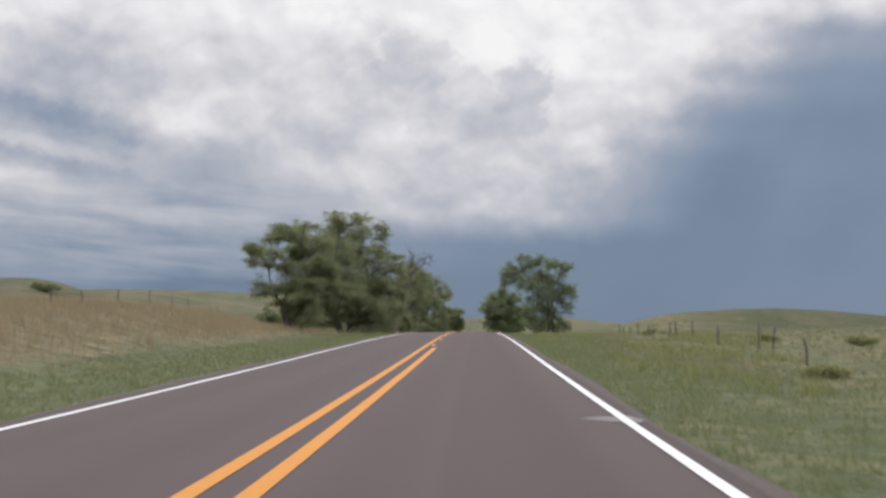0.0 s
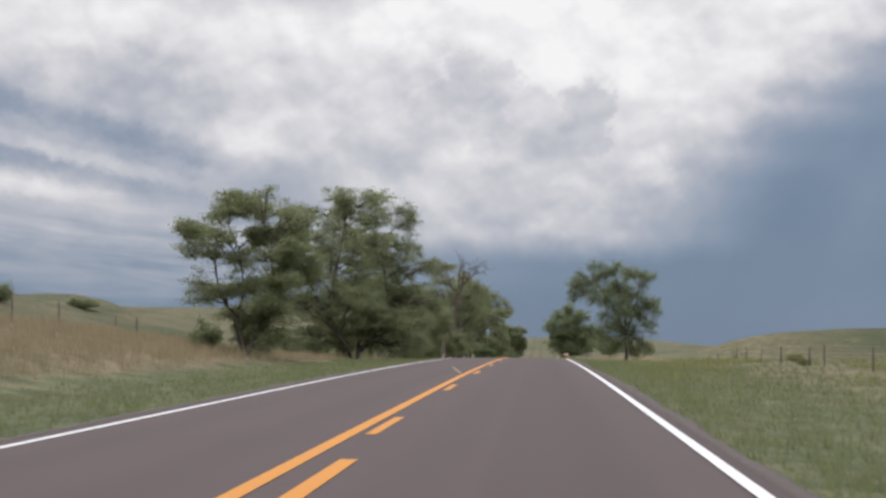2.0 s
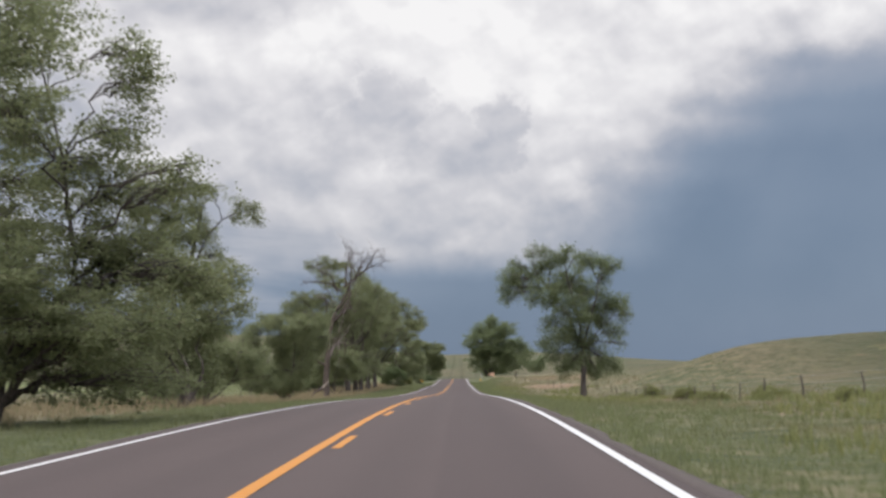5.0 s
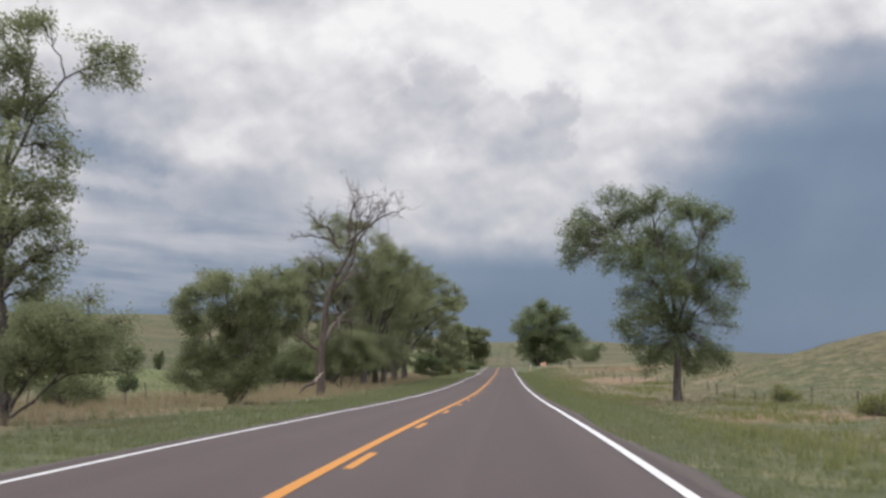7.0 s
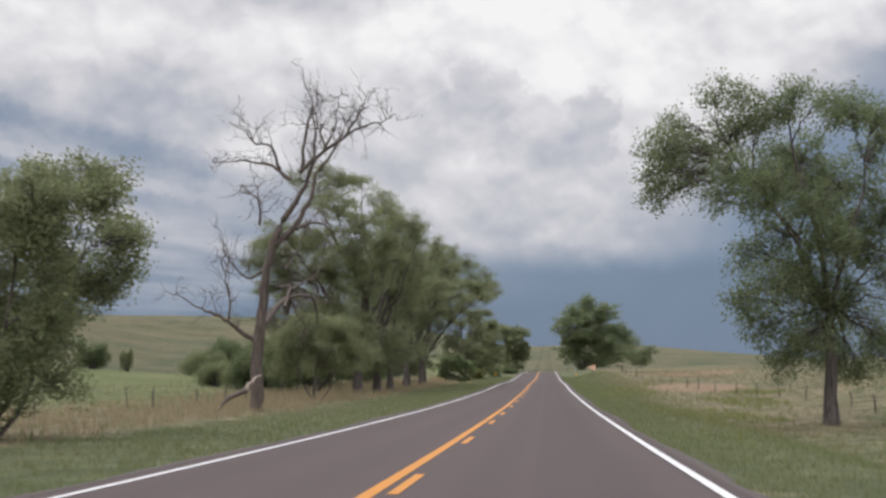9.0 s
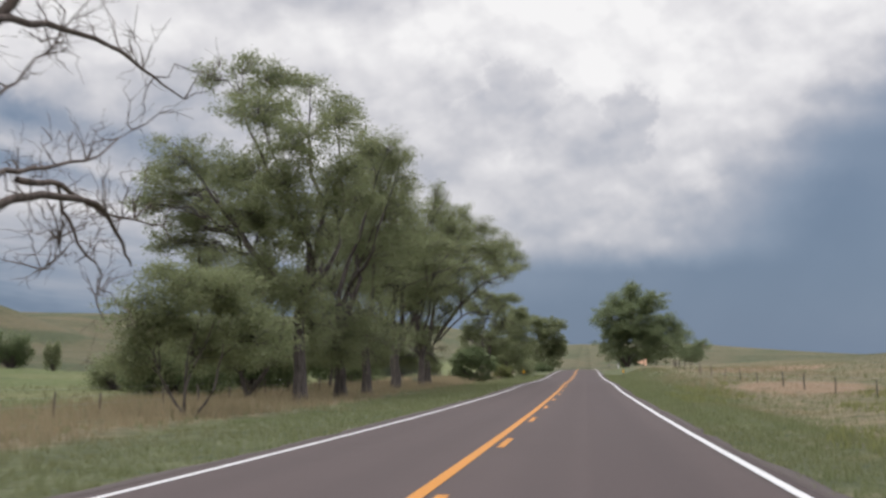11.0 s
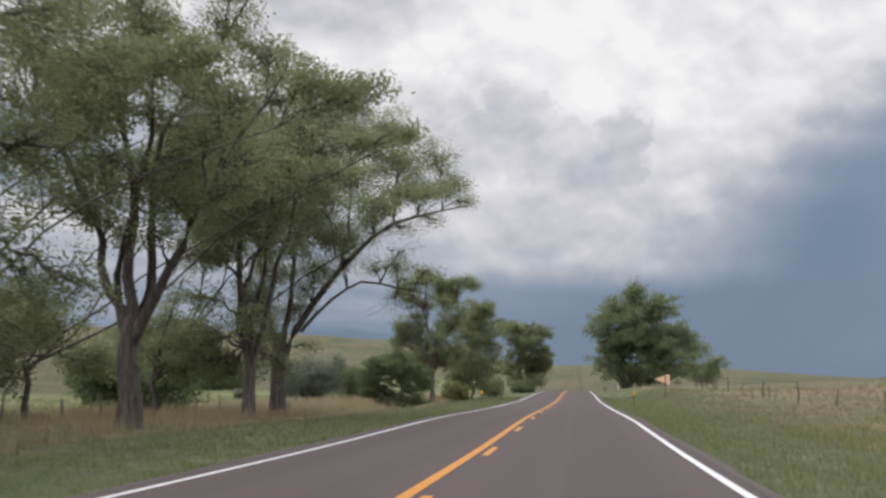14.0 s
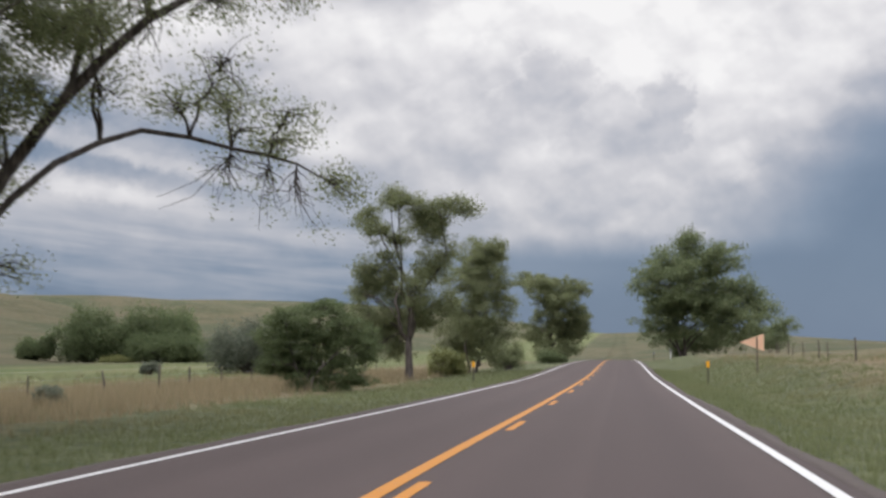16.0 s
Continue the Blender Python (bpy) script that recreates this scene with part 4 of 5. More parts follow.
tree("elm", "tall leafy elm with a straight trunk in the row", -12.8, 300.7, [(-11.5, 15.3, 1.7, 1.3), (-9.8, 14.6, 1.7, 1.3), (-12.2, 12.3, 2.3, 2.0), (-9.5, 11.2, 2.0, 1.7), (-11.2, 8.5, 3.0, 2.0),
     (-14.3, 6.9, 2.3, 2.0), (-12.2, 4.6, 1.8, 1.0), (-14.6, 4.2, 1.6, 1.2), (-10.4, 4.9, 1.6, 1.1), (-13.5, 9.6, 1.8, 1.3), (-9.6, 3.2, 1.3, 0.8), (-12.6, 2.8, 1.4, 0.8), (-13.6, 4.9, 1.4, 1.0, -2.0), (-11.7, 3.8, 1.3, 0.8, -2.0), (-14.0, 2.7, 1.4, 0.8, -1.5), (-12.2, 2.2, 1.2, 0.7, -1.8)] + [(-11.3, 14.8, 1.3, 0.9), (-9.5, 14.3, 1.3, 0.9), (-8.8, 13.0, 0.9, 0.6), (-10.6, 12.6, 1.3, 1.0), (-9.7, 11.5, 0.9, 0.7), (-11.6, 9.8, 1.2, 0.8), (-14.2, 5.5, 1.3, 1.0), (-13.7, 3.5, 1.3, 0.9)], 0.42, 9, size=0.155, density=0.42, fork=0.3, heads=5, bare=0.25, spread=0.34, group="trees along the road")
tree("elm", "leafy elm with a thick bare lower trunk", -12.7, 310.0, [(-13.1, 16.2, 1.7, 1.2), (-11.8, 15.1, 1.5, 1.2), (-14.1, 14.1, 1.7, 1.5), (-12.5, 12.0, 2.0, 1.5), (-14.8, 10.5, 1.7, 1.5), (-12.2, 9.4, 1.7, 1.2),
     (-13.5, 7.4, 2.0, 1.2), (-15.0, 5.6, 1.6, 1.0), (-12.0, 5.0, 1.5, 1.0), (-14.0, 4.0, 1.3, 0.9), (-10.6, 12.4, 1.4, 1.1), (-10.2, 10.2, 1.4, 1.1), (-11.0, 7.2, 1.5, 1.0), (-16.4, 8.4, 1.5, 1.1), (-16.2, 12.6, 1.4, 1.1), (-10.4, 4.0, 1.2, 0.8)] + [(-14.8, 11.4, 1.0, 0.8), (-14.7, 9.1, 1.1, 1.0), (-15.0, 7.2, 1.1, 1.0), (-14.9, 4.4, 1.2, 0.8), (-13.5, 3.4, 1.3, 0.8), (-12.4, 2.3, 1.0, 0.7), (-14.5, 2.3, 1.2, 0.8), (-11.9, 4.0, 0.8, 0.7)], 0.36, 10, size=0.15, density=0.4, fork=0.4, bare=0.3, spread=0.34, group="trees along the road")
tree("elm", "elm whose trunk forks low into two great limbs", -12.5, 322.3, [(-11.2, 15.2, 1.3, 0.9), (-12.6, 14.1, 1.3, 1.1), (-9.8, 13.3, 1.3, 1.3), (-13.4, 12.0, 1.3, 1.1), (-10.9, 11.3, 1.7, 1.3), (-11.8, 9.5, 1.7, 1.1),
     (-14.1, 9.7, 1.3, 1.1), (-15.3, 12.5, 1.3, 1.3), (-9.4, 9.2, 1.3, 0.9), (-13.5, 7.0, 1.3, 1.0), (-10.8, 7.2, 1.3, 0.9), (-8.2, 12.4, 1.2, 0.8)] + [(-7.8, 10.8, 1.2, 0.8), (-8.6, 7.8, 1.2, 0.7), (-16.4, 10.6, 1.3, 1.0), (-15.9, 8.2, 1.4, 0.9), (-16.6, 13.0, 1.3, 1.0), (-14.6, 14.4, 1.4, 1.0), (-12.2, 8.4, 1.3, 0.8), (-9.2, 15.0, 1.1, 0.8), (-11.8, 10.3, 1.2, 0.8, -1.0, 0.8), (-10.2, 9.7, 1.2, 0.8, -0.5, 0.8), (-11.7, 8.2, 1.1, 0.7, -1.0, 0.7), (-9.6, 10.9, 1.1, 0.7, 0.5, 0.8)] + [(-14.6, 11.2, 1.1, 0.8), (-12.9, 12.1, 1.2, 0.9), (-11.2, 12.9, 1.2, 0.8), (-11.4, 11.0, 1.2, 0.9), (-9.7, 11.3, 1.2, 0.9), (-9.1, 9.8, 1.0, 0.8), (-10.3, 7.6, 0.9, 0.7), (-11.2, 6.2, 0.8, 0.6)], 0.46, 11, size=0.15, density=0.42, fork=0.28, heads=5, bare=0.3, spread=0.34, more=10, group="trees along the road")
tree("elm", "elm with a slender dark trunk near the row's end", -12.4, 338.6, [(-11.0, 15.4, 1.5, 1.1), (-12.4, 13.8, 1.8, 1.3), (-9.6, 14.7, 1.1, 1.1), (-11.2, 11.9, 1.5, 1.3), (-13.5, 11.5, 1.5, 1.3), (-12.7, 9.6, 1.5, 1.1),
     (-14.5, 8.0, 1.4, 1.0), (-11.0, 8.0, 1.3, 1.0), (-13.0, 5.6, 1.3, 1.0), (-15.1, 12.5, 1.7, 1.2, 2.4), (-16.1, 10.2, 1.6, 1.0, 2.4), (-13.8, 10.4, 1.4, 0.9, 2.4)] + [(-12.4, 7.8, 1.0, 0.7, 2.4), (-8.7, 13.6, 1.3, 0.9), (-8.4, 12.0, 1.3, 0.9), (-9.5, 10.4, 1.3, 0.9), (-10.2, 12.9, 1.3, 0.9), (-15.8, 7.6, 1.2, 0.7), (-11.8, 4.4, 1.2, 0.8), (-14.6, 5.4, 1.2, 0.7), (-14.6, 2.6, 1.3, 0.8), (-12.6, 3.0, 1.2, 0.7), (-11.3, 2.3, 0.9, 0.6), (-16.0, 3.4, 1.4, 0.8)] + [(-15.2, 11.5, 1.3, 1.0), (-13.4, 12.2, 1.3, 1.0), (-11.6, 11.6, 1.3, 1.0), (-14.5, 9.5, 1.3, 0.8), (-12.6, 9.9, 1.3, 1.0), (-10.5, 10.0, 1.3, 1.0), (-10.8, 8.5, 1.0, 0.7), (-14.9, 4.0, 1.2, 0.7), (-13.7, 2.1, 1.5, 0.7)], 0.36, 12, size=0.155, density=0.55, fork=0.25, heads=5, bare=0.2, group="trees along the road")
tree("elm", "last elm of the row with long limbs over the verge", -12.8, 346.2, [(-3.9, 11.5, 0.7, 0.35, 6.4), (-4.7, 12.4, 1.0, 0.7, 5.5), (-5.6, 13.7, 1.2, 0.9, 4.0), (-6.5, 11.7, 1.2, 0.7, 3.0), (-7.2, 13.1, 1.5, 1.0, 2.0), (-7.6, 15.0, 1.4, 1.0, 3.0),
     (-9.2, 14.2, 1.7, 1.2, 1.0), (-9.2, 11.8, 1.5, 1.0, 1.0), (-9.6, 16.2, 1.5, 1.0, 1.0), (-11.3, 12.5, 1.8, 1.2, 0.0)] + [(-11.6, 15.0, 1.7, 1.2, 2.0), (-13.4, 13.5, 1.8, 1.3, 0.0), (-13.2, 10.8, 1.7, 1.1, -1.0), (-11.3, 9.9, 1.5, 0.9, -1.0),
     (-14.9, 11.5, 1.6, 1.1, 1.0), (-14.6, 9.2, 1.4, 0.9, 0.0, 0.8), (-12.4, 8.2, 1.2, 0.8, 0.5, 0.7), (-10.3, 9.6, 1.2, 0.7, 2.0, 0.6), (-15.7, 13.5, 1.5, 1.1, 0.0),
     (-5.4, 6.1, 0.8, 0.4, 7.2, 0.8)] + [(-6.6, 7.2, 1.0, 0.5, 6.0, 0.5), (-7.6, 7.9, 1.0, 0.5, 4.5, 0.45), (-8.7, 7.8, 0.9, 0.5, 4.0, 0.4), (-6.9, 6.3, 0.7, 0.4, 6.0, 0.2), (-7.7, 6.4, 1.5, 0.4, 5.0, 0.04), (-6.3, 6.0, 0.9, 0.4, 6.5, 0.04), (-8.2, 9.3, 0.9, 0.5, 0.8, 0.12), (-11.3, 3.6, 0.6, 0.3, 1.0, 0.5)] + [(-11.6, 6.4, 0.9, 0.6, -0.8, 0.6), (-13.9, 6.2, 1.1, 0.7, 0.5, 0.7),
     (-9.8, 8.0, 0.9, 0.6, 2.0, 0.5), (-9.6, 9.2, 1.0, 0.6, 1.0, 0.6), (-10.6, 7.3, 0.9, 0.6, 0.0, 0.5), (-5.7, 10.3, 0.8, 0.5, 3.5, 0.5), (-7.0, 9.6, 0.9, 0.5, 2.0, 0.4), (-6.9, 8.5, 1.0, 0.6, 2.5, 0.25), (-6.1, 7.7, 0.8, 0.4, 5.0, 0.35)] + [(-8.0, 10.6, 1.1, 0.7, 0.5, 0.8), (-7.3, 7.3, 0.8, 0.4, 5.0, 0.3), (-13.0, 7.4, 1.2, 0.8, -0.5), (-11.0, 7.1, 1.1, 0.6, -0.8), (-13.6, 5.4, 1.1, 0.7, 0.0), (-11.9, 5.5, 0.9, 0.6, 0.8), (-9.8, 8.7, 1.1, 0.6, -0.4), (-8.2, 9.6, 1.0, 0.6, 0.2, 0.8), (-13.2, 4.2, 0.9, 0.5, -0.5)],
     0.46, 13, size=0.115, density=0.58, spread=0.4, fork=0.3, bare=0.15, arms=[
         [(-12.6, 0.0, 2.9), (-12.0, 0.0, 4.2), (-10.1, 0.2, 7.0), (-8.3, 0.6, 8.9), (-6.3, 2.6, 10.3), (-4.0, 6.2, 11.4)],
         [(-11.7, 0.0, 4.3), (-10.4, 0.8, 5.9), (-9.1, 3.2, 6.9), (-7.5, 5.2, 6.8), (-6.2, 6.4, 6.4), (-5.2, 7.2, 5.9)],
         [(-12.7, 0.0, 2.9), (-12.4, 0.3, 5.6), (-12.1, 0.8, 9.3), (-11.2, 1.2, 13.0)],
         [(-12.8, 0.0, 2.8), (-13.5, 0.0, 5.2), (-14.2, 0.5, 8.0), (-14.9, 1.0, 11.5)],
         [(-10.6, 0.1, 6.2), (-9.6, 0.5, 8.8), (-9.4, 0.8, 11.5), (-9.0, 1.2, 14.5)]], group="trees along the road")
for px, py, seed in ((-18.6, 329.0, 51), (-17.6, 341.5, 52), (-19.5, 317.0, 53)):
    tree("small_elm", "small dark elm in the shade behind the row", px, py, [(px - 1.6, 3.9, 1.4, 0.8), (px + 0.2, 4.6, 1.5, 0.8), (px + 1.9, 3.8, 1.3, 0.8), (px - 0.8, 2.6, 1.5, 0.7), (px + 1.3, 2.4, 1.3, 0.7), (px - 2.3, 2.1, 1.0, 0.6)] + [(-14.5, 11.5, 1.2, 0.8), (-12.4, 11.6, 1.2, 0.8), (-10.4, 11.6, 1.1, 0.7), (-13.4, 10.0, 1.2, 0.8), (-11.4, 10.1, 1.2, 0.8), (-9.5, 10.3, 0.9, 0.6), (-14.4, 8.5, 1.1, 0.7), (-12.5, 8.5, 1.1, 0.7), (-10.7, 8.8, 0.9, 0.6), (-13.3, 7.0, 0.9, 0.5)] + [(-4.1, 10.6, 0.7, 0.3), (-6.1, 10.5, 0.9, 0.5), (-7.5, 10.1, 0.9, 0.5), (-4.8, 10.0, 0.6, 0.3)], 0.15, seed, size=0.19, fork=0.25, bare=0.2, group="trees along the road")
tree("cedar", "low dark green cedar with layered boughs", -11.3, 376.3, [(-11.0, 3.8, 1.3, 0.4), (-12.2, 3.3, 1.3, 0.4), (-13.0, 2.5, 1.1, 0.5), (-11.0, 2.5, 1.5, 0.7), (-9.5, 2.9, 0.9, 0.7)] + [(-8.8, 2.2, 0.8, 0.8), (-12.0, 1.3, 1.4, 0.7), (-10.0, 1.0, 1.4, 0.7), (-12.9, 1.5, 0.7, 0.6), (-11.0, 0.3, 1.2, 0.4)], 0.14, 14,
     CEDAR, size=0.125, density=1.2, spread=0.24, flat=0.45, stems=3, bare=0.0, fork=0.05)
tree("elm", "tall gnarled elm with an open ragged crown", -11.2, 403.7, [(-14.0, 10.5, 0.9, 0.7), (-12.4, 11.9, 0.8, 0.6), (-11.3, 11.5, 1.0, 0.7), (-13.1, 9.6, 0.9, 0.5), (-9.9, 11.0, 0.9, 0.6), (-8.4, 11.1, 0.9, 0.6), (-7.2, 10.9, 0.6, 0.6), (-9.2, 10.1, 0.7, 0.4), (-9.9, 9.6, 1.0, 0.7), (-12.0, 9.2, 0.9, 0.5), (-14.2, 7.3, 0.7, 0.9), (-14.5, 5.7, 0.7, 0.5)] + [(-12.7, 7.5, 0.9, 0.7), (-12.4, 6.1, 1.2, 1.0), (-10.6, 6.0, 1.0, 1.2), (-9.9, 7.4, 1.2, 1.0), (-8.8, 8.1, 0.9, 0.7), (-14.2, 4.3, 1.0, 1.0), (-12.7, 3.9, 1.3, 1.0), (-11.3, 4.3, 1.0, 1.0), (-13.5, 2.5, 1.2, 0.8), (-12.0, 2.2, 0.9, 0.8), (-9.9, 4.3, 1.0, 1.0), (-8.8, 5.0, 0.9, 0.8)], 0.30, 15, size=0.16, more=6, fork=0.3, fill=1.3, density=1.1, bare=0.15, spread=0.32, depth=0.3, group="trees along the road")
tree("elm", "greyish-green elm with a half-bare crown", -9.6, 425.0, [(-8.8, 9.7, 1.7, 1.1), (-7.5, 10.2, 0.9, 0.7), (-9.7, 7.5, 2.0, 1.7), (-8.0, 7.5, 1.5, 1.4), (-7.1, 5.8, 1.1, 1.4)] + [(-9.3, 4.9, 1.7, 1.7), (-8.0, 3.6, 1.7, 1.4), (-10.2, 2.7, 1.5, 1.2), (-7.6, 1.8, 1.1, 0.8), (-11.1, 4.0, 1.3, 1.7)], 0.28, 16, size=0.18, bare=0.2, stems=2, fill=1.3, density=1.1, more=8, group="trees along the road")
tree("elm", "rounded elm close to the far road bend", -6.8, 489.5, [(-9.8, 11.4, 1.7, 1.0), (-7.7, 10.3, 2.1, 1.4), (-4.9, 10.3, 2.1, 1.3), (-2.8, 10.0, 1.0, 1.0), (-6.3, 7.9, 2.4, 1.7)] + [(-3.2, 6.8, 1.4, 1.7), (-7.7, 4.8, 2.4, 2.1), (-5.0, 4.8, 2.4, 2.1), (-2.9, 4.7, 1.0, 1.0), (-6.7, 2.3, 2.1, 1.0), (-4.3, 2.7, 1.4, 1.0)], 0.32, 17, size=0.26, fill=1.3, density=1.2, more=8, group="trees along the road")
# right side
tree("cottonwood", "tall cottonwood with hanging leaves and a bare lower trunk", 14.3, 243.5, [(9.4, 14.3, 0.9, 0.7), (7.7, 13.0, 0.9, 0.9), (7.1, 11.8, 1.2, 1.0), (6.5, 9.5, 0.7, 0.9), (8.9, 12.1, 1.3, 1.3), (10.7, 14.5, 0.5, 0.7), (10.5, 12.8, 1.2, 1.2), (12.2, 13.8, 1.3, 0.9), (13.0, 14.4, 0.8, 0.7), (14.7, 13.1, 1.5, 1.0), (16.4, 13.1, 1.0, 0.8), (18.1, 12.9, 0.8, 0.6), (16.8, 11.8, 1.0, 1.0), (13.8, 11.8, 2.0, 1.3), (11.8, 11.1, 1.5, 1.1), (9.2, 9.5, 1.0, 0.9), (8.2, 10.8, 1.2, 0.8), (15.2, 10.1, 1.7, 1.4), (16.9, 9.1, 1.2, 1.2)] + [(18.2, 9.1, 0.9, 1.3), (18.5, 7.8, 0.7, 1.1), (17.5, 6.2, 1.1, 1.3), (16.0, 7.5, 1.6, 1.4), (11.1, 9.1, 1.2, 0.9), (10.9, 7.2, 0.9, 1.1), (11.7, 5.5, 1.3, 1.3), (10.1, 4.9, 0.7, 0.4), (13.7, 5.5, 1.6, 1.4), (15.3, 4.9, 1.4, 1.3), (11.4, 3.9, 1.1, 1.1), (13.0, 3.3, 1.4, 1.3), (14.6, 2.9, 1.6, 1.3), (16.8, 2.9, 1.3, 0.9), (15.9, 2.0, 1.3, 0.7), (17.8, 2.3, 0.7, 0.5), (12.2, 2.3, 0.8, 0.8), (13.4, 10.5, 1.3, 1.0), (18.2, 4.9, 0.4, 0.4)] + [(13.4, 9.1, 1.3, 1.1), (12.4, 8.2, 1.1, 1.1), (14.0, 7.5, 1.3, 1.1), (11.5, 10.1, 1.1, 0.9), (9.8, 10.8, 1.1, 0.9), (12.9, 6.5, 1.2, 1.0), (15.0, 8.5, 1.3, 1.0)], 0.36, 18, COTTON, size=0.175, droop=0.8, density=0.6, bare=0.06, depth=0.5, fill=1.2, spread=0.3, flat=1.0, more=16, fork=0.38, arms=[
         [(14.3, 0.0, 4.0), (14.0, 0.1, 8.0), (13.4, 0.2, 11.0), (13.0, 0.0, 14.0)], [(13.6, 0.0, 7.2), (11.8, -0.5, 8.8), (9.6, -0.6, 10.4)],
         [(14.2, 0.0, 4.6), (12.8, 0.5, 8.0), (11.0, 0.6, 11.0), (9.6, 0.2, 13.4)], [(14.3, 0.0, 4.8), (15.4, -0.5, 8.4), (16.2, 0.0, 12.0)], [(14.3, 0.0, 4.4), (15.8, 0.5, 6.2), (17.3, 0.5, 8.0)]])
tree("cottonwood", "great dense dark green cottonwood beyond the grassy bank", 11.0, 521.6, [(11.9, 18.3, 2.3, 2.1), (8.6, 15.9, 3.2, 2.5), (15.9, 15.8, 3.2, 2.5), (5.7, 12.6, 2.7, 2.5), (11.8, 11.8, 5.4, 4.1), (19.0, 11.7, 3.2, 2.5), (22.1, 8.4, 2.9, 2.3),
     (8.5, 6.9, 4.6, 3.3), (17.3, 6.8, 5.0, 3.3), (13.3, 4.0, 5.8, 1.8), (11.8, 14.8, 3.0, 2.2), (14.6, 9.2, 4.0, 2.6), (9.4, 10.0, 3.4, 2.6)], 0.6, 19, COTTON, size=0.42, spread=0.62, stems=3, density=1.0, fill=1.26, more=20)
tree("small_cottonwood", "lower trees beside the great cottonwood", 27.0, 560.0, [(29.2, 6.8, 2.8, 1.8), (24.9, 5.9, 3.0, 1.6), (27, 4.5, 3.4, 1.5)], 0.25, 20, COTTON, size=0.30, spread=0.5, stems=3)


